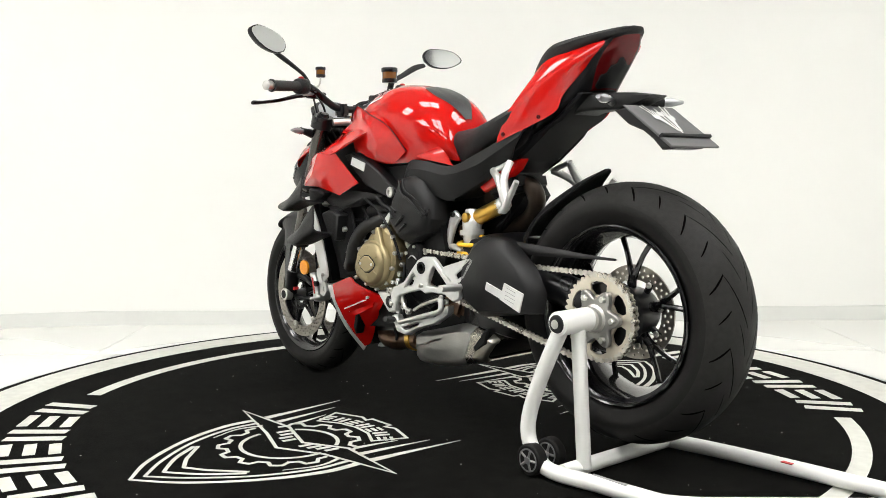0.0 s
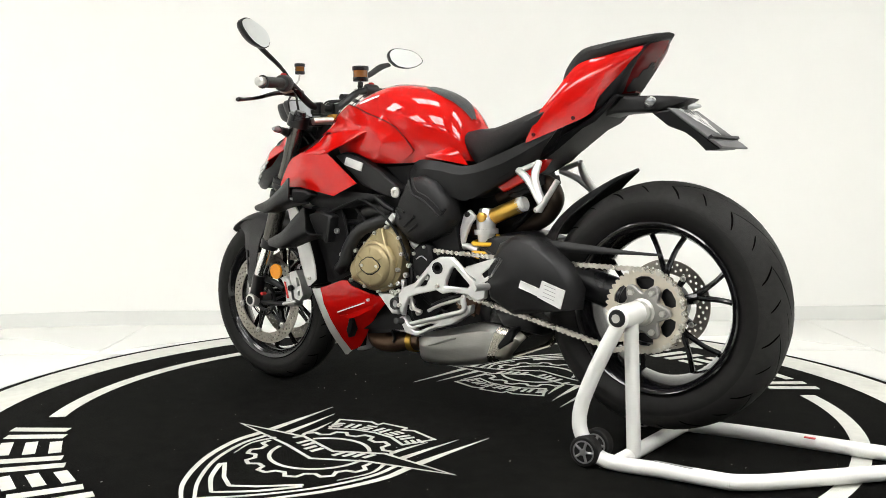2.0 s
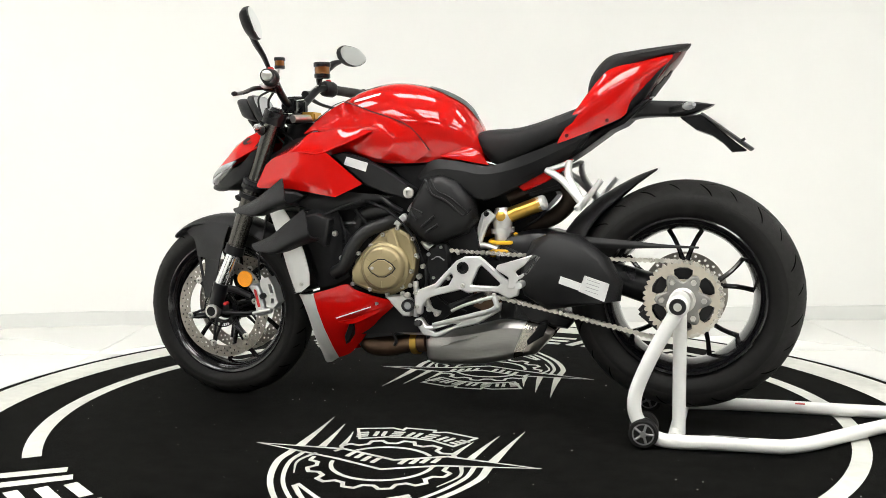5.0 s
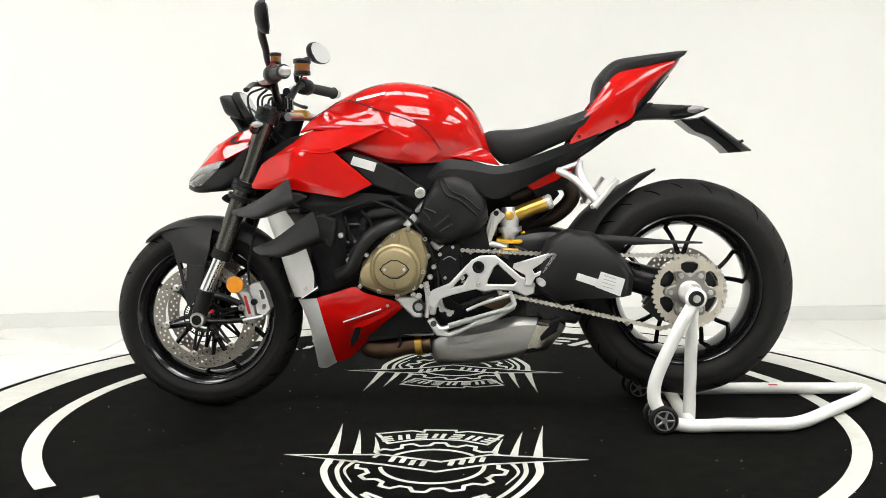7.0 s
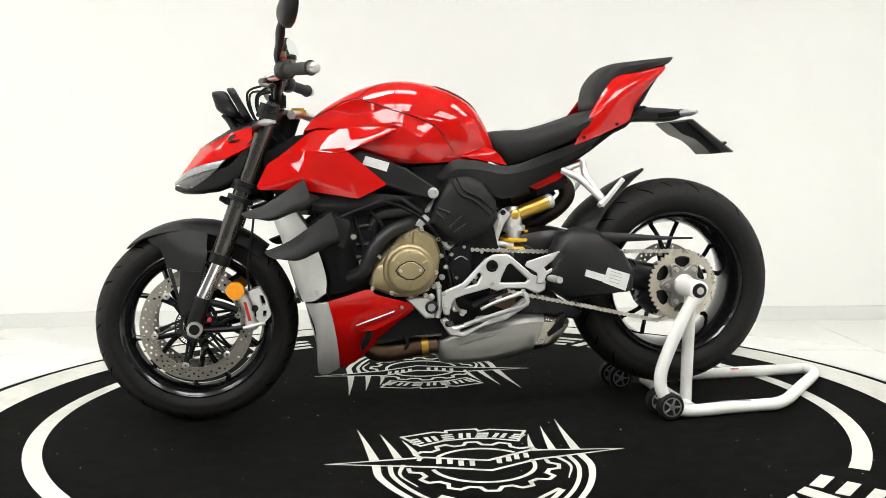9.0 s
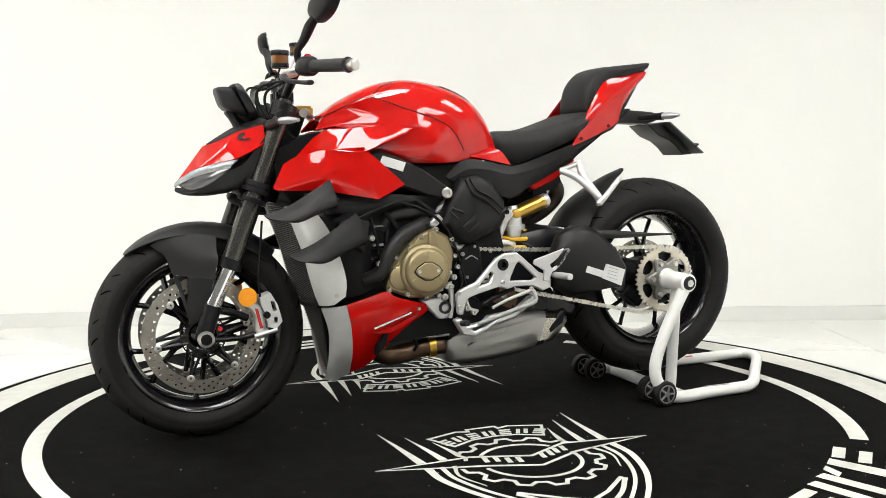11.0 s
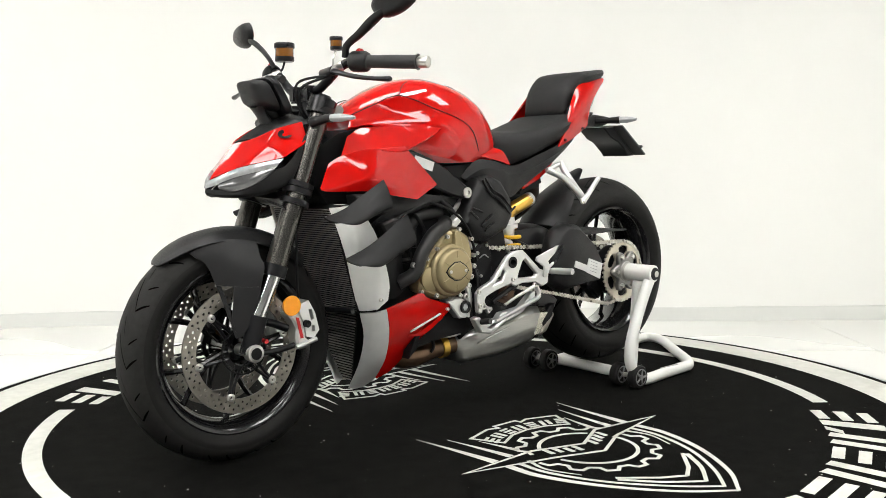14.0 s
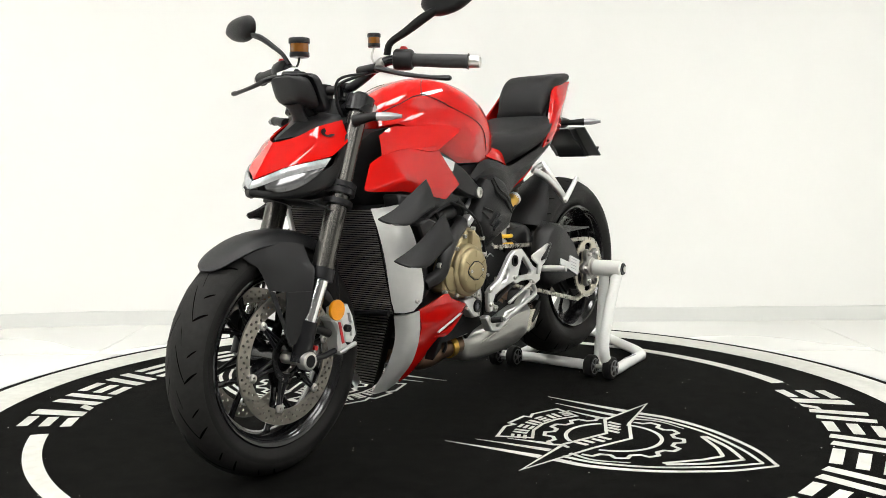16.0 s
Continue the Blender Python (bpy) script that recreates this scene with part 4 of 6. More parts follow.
for s, l0, l1, w0 in ((-.05, .012, .10, .004), (-.035, .005, .115, .005), (-.02, .03, .13, .005), (0, .02, .14, .006), (.02, .03, .13, .005), (.035, .005, .115, .005), (.05, .012, .10, .004)):
    p0, p1 = pa + along * l0 * .9 + nrm * .002, pa + along * l1 * .9 + nrm * .002
    y0, y1 = s, s * 0.35
    d = 0.003
    vs = [bm.verts.new(v) for v in ((p0.x, y0 - d, p0.z), (p0.x, y0 + d, p0.z), (p1.x, y1 + d, p1.z), (p1.x, y1 - d, p1.z))]
    bm.faces.new(vs)
for y0, l0 in ((-.03, .05), (0, .035), (.03, .05)):
    p0, p1 = pa + along * l0 + nrm * .0025, pa + along * (l0 + .018) + nrm * .0025
    bm.faces.new([bm.verts.new(v) for v in ((p0.x, y0 - .014, p0.z), (p0.x, y0 + .014, p0.z), (p1.x, y0 + .008, p1.z), (p1.x, y0 - .014, p1.z))])
part("plate_emblem", bm, LABELWHITE, npl, "white emblem in plain shapes")

# rear indicators
for s in (-1, 1):
    ind = part("rear_indicator", tube([(0.690, s * .03, .930), (0.715, s * .07, .932), (0.738, s * .115, .934)], [.011, .010, .014], 10, 2), MATTE, bike, "slim rear indicator")
    part("lens", tube([(0.738, s * .113, .934), (0.748, s * .140, .934), (0.760, s * .172, .935)], [.014, .0145, .006], 10, 3, flat=.8), CLEAR, ind, "clear indicator lens")

# ---- front end ----
def leg(y):
    top, mid, low, end = (-0.532, -0.105, 0.94), (-0.691, -0.105, 0.503), (-0.743, -0.105, 0.391), (-0.773, -0.105, 0.293)
    T = lambda p: (p[0], y, p[2])
    top, mid, low, end = T(top), T(mid), T(low), T(end)
    L = lambda f: tuple(np.array(top) * (1 - f) + np.array(mid) * f)
    fork = part("fork_leg", tube([top, L(.35), L(.5), L(.62), L(.9), mid], [.0255, .0255, .0270, .0285, .0285, .0285], 24, 3), FORK, bike, "dark grey upside-down fork leg")
    part("fork_seal", tube([L(.965), L(1.03)], .0315, 24, 1), BLACK, fork)
    part("fork_slider", rod(L(1.0), low, .0225, 24), CHROME, fork, "chromed slider")
    ax = Vector(end)
    part("axle_lug", tube([low, tuple((Vector(low) + ax) / 2), end], [.026, .024, .025], 18, 3), BLACK, fork, "black axle lug")
    for f in (0.50, 0.535, 0.60):
        part("clamp_ring", tube([L(f - .018), L(f + .012)], .039, 24, 1), BLACK, fork)
    part("top_clamp", tube([L(-.02), L(.07)], .037, 24, 1), BLACK, fork)
    part("fork_cap", tube([L(-.045), L(-.02)], [.018, .022], 18, 1), BLACK, fork)
    return fork, L


fork_l, LL = leg(-0.106)
fork_r, LR = leg(0.106)
a, b = np.array(LL(.56)), np.array(LR(.56))
part("lower_yoke", tube([a, (a + b) / 2 + (.03, 0, -.01), b], [.030, .034, .030], 12, 4, flat=.7), BLACK, bike)
a, b = np.array(LL(.03)), np.array(LR(.03))
part("upper_yoke", tube([a, (a + b) / 2 + (.05, 0, 0), b], [.022, .026, .022], 12, 4, flat=.7), BLACK, bike)
part("steering_head", rod(tuple((np.array(LL(.0)) + np.array(LR(0))) / 2 + (.05, 0, 0)), tuple((np.array(LL(.6)) + np.array(LR(.6))) / 2 + (.05, 0, 0)), .04, 20), DEEP, bike)

# front mudguard
sec = []
for ang, r, w, drop in ((131, .309, .020, .002), (127, .312, .046, .006), (118, .316, .064, .014), (106, .318, .071, .024), (92, .319, .073, .034), (76, .320, .073, .042), (60, .321, .070, .046), (47, .321, .062, .044)):
    a = radians(ang)
    row = []
    for u in (-1, -.92, -.6, 0, .6, .92, 1):
        rr = r - drop * (abs(u) ** 3)
        row.append((FW[0] + rr * math.cos(a), u * w, FW[2] + rr * math.sin(a)))
    sec.append(row)
guard = part("front_mudguard", sheet(sec, 0.004, 4, (0, 0, 1)), MATTE, bike, "matte black front mudguard")
for s in (-1, 1):
    g = join(
        sheet([[(-0.902, -0.056, 0.560), (-0.850, -0.064, 0.585), (-0.790, -0.072, 0.590), (-0.727, -0.080, 0.580)],
               [(-0.885, -0.063, 0.545), (-0.835, -0.078, 0.556), (-0.785, -0.090, 0.552), (-0.729, -0.104, 0.540)],
               [(-0.864, -0.068, 0.530), (-0.822, -0.088, 0.522), (-0.778, -0.103, 0.516), (-0.727, -0.118, 0.518)],
               [(-0.846, -0.082, 0.478), (-0.822, -0.092, 0.474), (-0.785, -0.107, 0.470), (-0.741, -0.122, 0.468)]], 0.004, 4, across=3),
        sheet([[(-0.8455, -0.082, 0.478), (-0.840, -0.084, 0.476), (-0.834, -0.087, 0.474)], [(-0.831, -0.090, 0.430), (-0.825, -0.092, 0.428), (-0.820, -0.094, 0.426)],
               [(-0.818, -0.098, 0.385), (-0.812, -0.100, 0.380), (-0.808, -0.102, 0.377)], [(-0.806, -0.106, 0.340), (-0.800, -0.107, 0.341), (-0.796, -0.108, 0.342)]], 0.004, 4),
        sheet([[(-0.806, -0.099, 0.4715), (-0.775, -0.110, 0.469), (-0.741, -0.122, 0.4675)], [(-0.808, -0.099, 0.430), (-0.780, -0.110, 0.428), (-0.750, -0.120, 0.426)],
               [(-0.812, -0.100, 0.392), (-0.788, -0.108, 0.385), (-0.760, -0.116, 0.392)], [(-0.803, -0.107, 0.341), (-0.797, -0.109, 0.342), (-0.790, -0.110, 0.344)]], 0.004, 4))
    if s > 0:
        for v in g.verts:
            v.co.y *= -1
        bmesh.ops.reverse_faces(g, faces=g.faces)
    part("guard_stay", g, MATTE, guard)

# calipers
for s in (-1, 1):
    cal = part("brake_caliper", plate([(-0.651, 0.383), (-0.628, 0.393), (-0.611, 0.379), (-0.6, 0.351), (-0.595, 0.316), (-0.585, 0.306), (-0.585, 0.288), (-0.62, 0.285), (-0.626, 0.316), (-0.624, 0.344), (-0.636, 0.365)], s * .045, s * .102, bevel=0.006), ALU, bike, "silver radial brake caliper")
    part("caliper_body", plate([(-0.61, 0.405), (-0.579, 0.414), (-0.559, 0.379), (-0.546, 0.33), (-0.564, 0.309), (-0.588, 0.316), (-0.594, 0.355), (-0.608, 0.383)], s * .045, s * .092, [circle(*(-0.591, 0.351), .006, 8), [(-0.58, 0.39), (-0.569, 0.39), (-0.561, 0.362), (-0.572, 0.358)], [(-0.57, 0.344), (-0.56, 0.344), (-0.56, 0.327), (-0.571, 0.327)]], bevel=0), SILVER, cal, "grey caliper half")
    part("caliper_mark", plate([(-0.627, 0.374), (-0.618, 0.372), (-0.604, 0.316), (-0.613, 0.315)], s * .1015, s * .1035, bevel=0), REDPRINT, cal, "red maker's mark as a plain bar")
    part("caliper_bolt", lathe([(0, 0), (.010, 0), (.010, s * .012), (.004, s * .012), (0, s * .008)], tuple(np.array((-0.593, -0.1, 0.353)) * (1, 0, 1) + (0, s * .098, 0)), seg=12), DEEP, cal)
    part("caliper_bridge", tube([tuple(np.array((-0.629, -0.1, 0.294)) * (1, 0, 1) + (0, s * .105, 0)), tuple(np.array((-0.564, -0.1, 0.309)) * (1, 0, 1) + (0, s * .105, 0))], .006, 10, 1), ALU, cal)
    part("caliper_mount", tube([tuple(np.array((-0.753, -0.1, 0.38)) * (1, 0, 1) + (0, s * .10, 0)), tuple(np.array((-0.696, -0.1, 0.366)) * (1, 0, 1) + (0, s * .09, 0)), tuple(np.array((-0.645, -0.1, 0.345)) * (1, 0, 1) + (0, s * .085, 0))], .011, 10, 3), BLACK, bike)
    part("caliper_arm", tube([tuple(np.array((-0.759, -0.1, 0.292)) * (1, 0, 1) + (0, s * .10, 0)), tuple(np.array((-0.672, -0.1, 0.289)) * (1, 0, 1) + (0, s * .085, 0)), tuple(np.array((-0.62, -0.1, 0.297)) * (1, 0, 1) + (0, s * .085, 0))], .008, 10, 3), BLACK, bike)
    rp = np.array((-0.649, 0, 0.409))
    ref = part("reflector", lathe([(0, -s * .112), (.026, -s * .112), (.027, -s * .116), (.0255, -s * .121), (0, -s * .123)], (rp[0], s * 2 * .117 if s > 0 else 0, rp[2]) if s > 0 else (rp[0], -0.234, rp[2]), seg=32), AMBER, bike, "round amber reflector")
part("brake_hose", tube([(-0.609, -0.09, 0.404), (-0.613, -0.09, 0.465), (-0.603, -0.075, 0.533), (-0.593, -0.06, 0.619)], .0035, 8, 5), DEEP, bike)
part("sensor_cap", lathe([(0, -.118), (.006, -.118), (.006, -.10), (0, -.10)], tuple(np.array((-0.726, -0.11, 0.324)) * (1, 0, 1)), seg=12), REDPRINT, bike, "small red cap")

# headlight and nose cowl
def lifted(ob):
    """Raises the prow of a nose part; its rear edge stays."""
    for v in ob.data.vertices:
        k = min(1.0, max(0.0, (-.64 - v.co.x) / .14))
        low = min(1.0, max(0.0, (.83 - v.co.z) / .10))
        v.co.z += .033 * max(k, .8 * low if v.co.x < -.58 else 0)
    return ob


cowl = part("nose_cowl", facets([(-.812, 0, .742), (-.768, -.066, .772), (-.668, -.127, .797), (-.588, -.116, .838), (-.590, -.093, .891), (-.655, -.065, .872), (-.714, -.045, .843), (-.745, 0, .832), (-.690, -.094, .832)],
                                [(0, 1, 8, 6, 7), (1, 2, 8), (2, 3, 8), (3, 4, 5, 8), (5, 6, 8)], .004, .010), RED, bike, "glossy red headlight cowl", smooth=50)
twin(cowl)
# no opening in the cowl: a black sheet paints the inlet's inner shade
ci = [(-.640 + .020 * math.cos(k * math.pi / 12) * .92 + .006 * math.sin(k * math.pi / 12), -.090 - .009 * math.cos(k * math.pi / 12) * .3 - .012 * math.sin(k * math.pi / 12), .858 + .010 * math.cos(k * math.pi / 12) - .008 * math.sin(k * math.pi / 12)) for k in range(24)]
bm = bmesh.new()
hub_v = bm.verts.new((-.640, -.090, .858))
ring_v = [bm.verts.new(v) for v in ci]
for v0, v1 in zip(ring_v, ring_v[1:] + ring_v[:1]):
    bm.faces.new((hub_v, v0, v1))
part("cowl_intake", lay_on(bm, cowl, .0040), DEEP, bike, "black sheet on the cowl, painted as a shaded air inlet")
twin(bpy.data.objects["cowl_intake"])
part("cowl_top", sheet([[(-.735, 0, .816), (-.690, 0, .856), (-.640, 0, .895), (-.585, 0, .915)], [(-.708, -.030, .830), (-.662, -.040, .866), (-.615, -.062, .894), (-.570, -.07, .905)], [(-.700, -.045, .822), (-.645, -.062, .855), (-.584, -.096, .884), (-.55, -.095, .89)]], 0.004, 3, (0, 0, 1)), MATTE, bike, "black cowl top")
lifted(bpy.data.objects["cowl_top"])
twin(bpy.data.objects["cowl_top"])
# lamp: bright brow strip, smoked lens, black chin
brow_top = [(-.815, 0, .738), (-.800, -.030, .750), (-.771, -.063, .768), (-.725, -.100, .782), (-.669, -.127, .794)]
brow_low = [(-.827, 0, .718), (-.809, -.034, .729), (-.776, -.067, .746), (-.729, -.103, .761), (-.688, -.123, .771)]
brow_mid = [tuple(np.array(p) * .5 + np.array(q) * .5 + (-.003, -.002, 0)) for p, q in zip(brow_top, brow_low)]
brow = part("headlight_brow", sheet([brow_top, brow_mid, brow_low], 0.005, 4, (-1, -.3, 0)), BROW, bike, "clear running-light strip")
twin(brow)
lens = part("headlight", sheet([
    [(-.808, -.034, .728), (-.775, -.067, .745), (-.728, -.103, .760), (-.689, -.122, .770)],
    [(-.810, -.038, .722), (-.783, -.072, .728), (-.738, -.104, .744), (-.692, -.122, .767)],
    [(-.804, -.038, .715), (-.780, -.070, .711), (-.740, -.100, .728), (-.692, -.120, .763)]], 0.005, 4, (-1, -.3, 0)), SMOKE, bike, "smoked headlight lens")
twin(lens)
for yy, xx, zz, rr in ((-.062, -.772, .717, .016), (-.092, -.736, .734, .013)):
    bm = bmesh.new()
    hub_v = bm.verts.new((xx, yy, zz))
    ring_v = [bm.verts.new((xx - .4 * rr * math.cos(k * math.pi / 8), yy - .8 * rr * math.cos(k * math.pi / 8), zz + .62 * rr * math.sin(k * math.pi / 8))) for k in range(16)]
    for v0, v1 in zip(ring_v, ring_v[1:] + ring_v[:1]):
        bm.faces.new((hub_v, v0, v1))
    twin(part("lamp_element", lay_on(bm, lens, .0015), GLOSS, bike, "dark lamp projector"))
chin = part("headlight_chin", sheet([
    [(-.824, -.002, .717), (-.802, -.036, .714), (-.778, -.068, .709), (-.740, -.098, .726), (-.690, -.119, .762), (-.650, -.122, .782), (-.590, -.112, .855)],
    [(-.824, -.002, .705), (-.804, -.036, .701), (-.772, -.068, .700), (-.726, -.096, .707), (-.672, -.117, .728), (-.630, -.118, .766), (-.570, -.108, .838)],
    [(-.808, -.002, .697), (-.794, -.030, .694), (-.760, -.060, .693), (-.716, -.088, .698), (-.660, -.110, .720), (-.610, -.108, .756), (-.560, -.100, .812)]], 0.006, 4, (-1, -.5, 0)), MATTE, bike, "matte black headlight surround")
twin(chin)
lifted(part("headlight_body", loft([ring_section(-.765, .715, .035, .675, 0, "box"), ring_section(-.72, .755, .065, .670, 0, "box"), ring_section(-.66, .790, .085, .685, 0, "box"), ring_section(-.60, .82, .075, .75, 0, "box")], n=2), DEEP, bike))
part("duct_wing", sheet([[(-0.688, -0.05, 0.689), (-0.657, -0.05, 0.68)], [(-0.688, -0.1, 0.68), (-0.654, -0.1, 0.67)], [(-0.671, -0.12, 0.67), (-0.652, -0.11, 0.66)]], 0.004, 3, (0, 0, 1)), MATTE, bike)

# instrument
def pad_ring(x, z, hw, hh, lean):
    out_ = []
    for k in range(20):
        a_ = 2 * math.pi * k / 20
        cy, cz = math.cos(a_), math.sin(a_)
        u, v_ = math.copysign(abs(cy) ** .45, cy) * hw, math.copysign(abs(cz) ** .45, cz) * hh
        out_.append((x + v_ * lean, u, z + v_))
    return out_


dash = part("instrument", loft([pad_ring(-.702, .965, .026, .018, -.3), pad_ring(-.696, .965, .044, .030, -.4), pad_ring(-.676, .962, .054, .037, -.5), pad_ring(-.650, .959, .057, .040, -.55), pad_ring(-.644, .959, .050, .036, -.55)], n=2), MATTE, bike, "black instrument housing")
part("bezel", loft([pad_ring(-.640, .959, .062, .045, -.55), pad_ring(-.634, .959, .066, .049, -.55), pad_ring(-.620, .961, .066, .049, -.55), pad_ring(-.616, .961, .062, .046, -.55)], n=1), BLACK, dash, "thick black screen bezel")
part("screen", loft([pad_ring(-.6175, .961, .060, .044, -.55), pad_ring(-.6150, .9615, .060, .044, -.55)], n=1), CLEAR, dash, "glossy instrument screen")
part("housing_foot", tube([(-.668, 0, .935), (-.655, 0, .91), (-.64, 0, .885)], [.030, .022, .026], 12, 3, flat=.6), MATTE, dash)
part("dash_stay", tube([(-.64, 0, .93), (-.60, 0, .90), (-.56, 0, .90)], .018, 10, 3), DEEP, bike)

# handlebar and controls
HB = [(-.515, 0, .975), (-.515, .055, .978), (-.512, .10, 1.0), (-.505, .155, 1.035), (-.49, .20, 1.045), (-.455, .30, 1.038), (-.415, .385, 1.033)]
part("handlebar", tube([(x, -y, z) for x, y, z in HB[:0:-1]] + HB, .0125, 14, 5), BLACK, bike, "black tapered handlebar")
for s in (-1, 1):
    part("bar_clamp", block((-.515, s * .035, .970), (.05, .03, .045), bevel=.006), BLACK, bike)
for s in (-1, 1):
    P = lambda f: tuple(np.array((-.479, s * .24, 1.042)) * (1 - f) + np.array((-.415, s * .385, 1.033)) * f)
    part("grip", tube([P(0), P(.05), P(.5), P(.86), P(.9)], [.019, .0165, .0175, .0175, .021], 18, 3), GRIP, bike, "black rubber grip")
    part("bar_end", tube([P(.9), P(.93), P(1.08), P(1.1)], [.013, .0155, .015, .011], 18, 1), STEEL, bike, "silver bar-end weight")
    sw = part("switch_housing", tube([P(-.32), P(-.28), P(-.05), P(0)], [.020, .027, .027, .021], 16, 2), MATTE, bike, "black switch block")
    part("button", block(tuple(np.array(P(-.16)) + (.0, 0, .027)), (.018, .016, .012), bevel=.003), REDPRINT, sw, "red button")
    piv = (-.535, s * .165, 1.02)
    part("lever_perch", tube([(-.500, s * .155, 1.04), (-.52, s * .16, 1.03), (-.545, s * .18, 1.022)], [.014, .013, .009], 12, 3), STEEL, bike, "grey lever perch")
    part("lever", tube([piv, (-.555, s * .20, 1.015), (-.550, s * .27, .998), (-.535, s * .34, .988), (-.524, s * .378, .985), (-.522, s * .386, .985)], [.010, .010, .008, .0075, .0095, .006], 10, 4, flat=.75), BLACK, bike, "black hand lever")
    part("master_cylinder", rod((-.525, s * .10, 1.018), (-.535, s * .165, 1.022), .013), BLACK, bike)
    # mirrors
    stem = part("mirror_arm", tube([(-.505, s * .175, 1.058), (-.512, s * .192, 1.085), (-.504, s * .235, 1.110), (-.500, s * .285, 1.138), (-.494, s * .325, 1.158 if s < 0 else 1.150)], [.010, .010, .012, .014, .011], 12, 4, flat=.60), MATTE, bike, "broad black mirror arm")
    out = [(-.074, -.016), (-.080, .008), (-.056, .030), (.0, .036), (.050, .030), (.082, .004), (.058, -.020), (.012, -.036), (-.042, -.035)]
    roll = 15 if s < 0 else -4
    m = pose(-.472, s * (.352 if s < 0 else .395), 1.188 if s < 0 else 1.176, 0, 0, -s * 15) @ pose(0, 0, 0, s * roll, -8, 0)

    def oval(k, dx):
        return [m @ Vector((dx, s * u * k, v * k)) for u, v in curve_through(out + out[:1], 3)[:-1]]

    house = part("mirror_housing", loft([oval(.30, -.030), oval(.70, -.025), oval(.95, -.011), oval(1.0, .003)], n=3), MATTE, bike, "black mirror shell")
    bm = bmesh.new()
    bm.faces.new([bm.verts.new(v) for v in oval(.93, .0048)])
    ext = bmesh.ops.extrude_face_region(bm, geom=list(bm.faces))
    bmesh.ops.translate(bm, vec=m.to_3x3() @ Vector((.0015, 0, 0)), verts=[v for v in ext["geom"] if isinstance(v, bmesh.types.BMVert)])
    part("mirror_glass", bm, MIRROR, house, "mirror glass", smooth=0)
    # front indicators
    ind = part("front_indicator", tube([(-.575, s * .12, .888), (-.562, s * .165, .897), (-.556, s * .182, .898)], [.016, .011, .013], 10, 3), MATTE, bike, "slim front indicator")
    part("lens", tube([(-.557, s * .180, .898), (-.542, s * .205, .898), (-.522, s * .236, .898)], [.013, .014, .006], 10, 3, flat=.8), CLEAR, ind, "clear indicator lens")

for (x, y, z), r, h in (((-.484, .154, 1.077), .028, .052), ((-.502, -.13, 1.081), .0165, .034)):
    res = part("fluid_reservoir", lathe([(0, 0), (r * .88, 0), (r * .95, h * .06), (r * .95, h * .72), (0, h * .72)], (x, y, z), axis="z", seg=24), FLUID, bike, "amber fluid reservoir with a black cap")
    part("cap", lathe([(0, h * .70), (r, h * .70), (r * 1.06, h * .74), (r * 1.06, h * .96), (r, h), (0, h)], (x, y, z), axis="z", seg=24), BLACK, res)
    part("band", lathe([(0, -.001), (r * .93, -.001), (r * .99, h * .03), (r * .99, h * .24), (0, h * .24)], (x, y, z), axis="z", seg=24), BLACK, res)
    part("reservoir_stay", tube([(x, y, z), (x - .01, y, z - .025), (x - .025, y + (.02 if y > 0 else -.02), z - .045)], .003, 8, 4), BLACK if y > 0 else STEEL, bike)
part("steering_damper", tube([(-.475, -.10, .925), (-.44, 0, .93), (-.41, .09, .925)], [.013, .013, .013], 14, 2), STEEL, bike, "silver steering damper")
part("ignition_block", block((-.455, 0, .935), (.05, .07, .03), bevel=.006), GOLD, bike)
for s, z in ((-1, 0), (1, .01)):
    part("cable", tube([(-.53, s * .12, 1.01), (-.575, s * .07, .98 + z), (-.565, s * .06, .92), (-.50, s * .06, .86), (-.44, s * .06, .80)], .004, 8, 6), DEEP, bike, "black cable")
    part("cable", tube([(-.535, s * .14, 1.012), (-.60, s * .09, .99 + z), (-.585, s * .08, .92), (-.52, s * .075, .85)], .0035, 8, 6), DEEP, bike, "black cable")


# ---- engine, cooling and running gear ----
part("engine_block", loft([[(x, y, z) for x, z in [(-0.403, 0.633), (-0.261, 0.668), (-0.048, 0.703), (0.111, 0.667), (0.147, 0.507), (0.111, 0.363), (-0.032, 0.264), (-0.248, 0.247), (-0.355, 0.319), (-0.406, 0.455)]] for y in (-.125, -.05, .05, .125)], n=1), DEEP, bike, "dark engine core")
part("sump", block((-0.158, 0, 0.274), (.24, .22, .07), (0, -8, 0), .02), BLACK, bike)
part("crankcase", plate([(-0.256, 0.414), (-0.24, 0.484), (-0.194, 0.535), (-0.156, 0.572), (-0.106, 0.59), (-0.059, 0.563), (-0.042, 0.512), (-0.051, 0.444), (-0.076, 0.402), (-0.122, 0.381), (-0.182, 0.385)], -.172, -.11, bevel=.008), BRONZE, bike, "bronze engine side cover")
C = np.array((-0.139, -0.2, 0.467))
part("clutch_cover", lathe([(0.078, -.168), (0.078, -.182), (0.074, -.188), (0.068, -.190), (0.067, -.196), (0.062, -.204), (0.056, -.207), (0, -.207)], (C[0], 0, C[2]), seg=56), BRONZE, bike, "round bronze clutch cover")
CX, CZ = C[0], C[2]
part("cover_boss", plate([(CX - .041, CZ), (CX - .032, CZ + .012), (CX - .01, CZ + .025), (CX + .01, CZ + .025), (CX + .032, CZ + .012), (CX + .041, CZ), (CX + .032, CZ - .012), (CX + .01, CZ - .025), (CX - .01, CZ - .025), (CX - .032, CZ - .012)], -.2115, -.206, bevel=.002), BRONZE, bike, "lozenge cap")
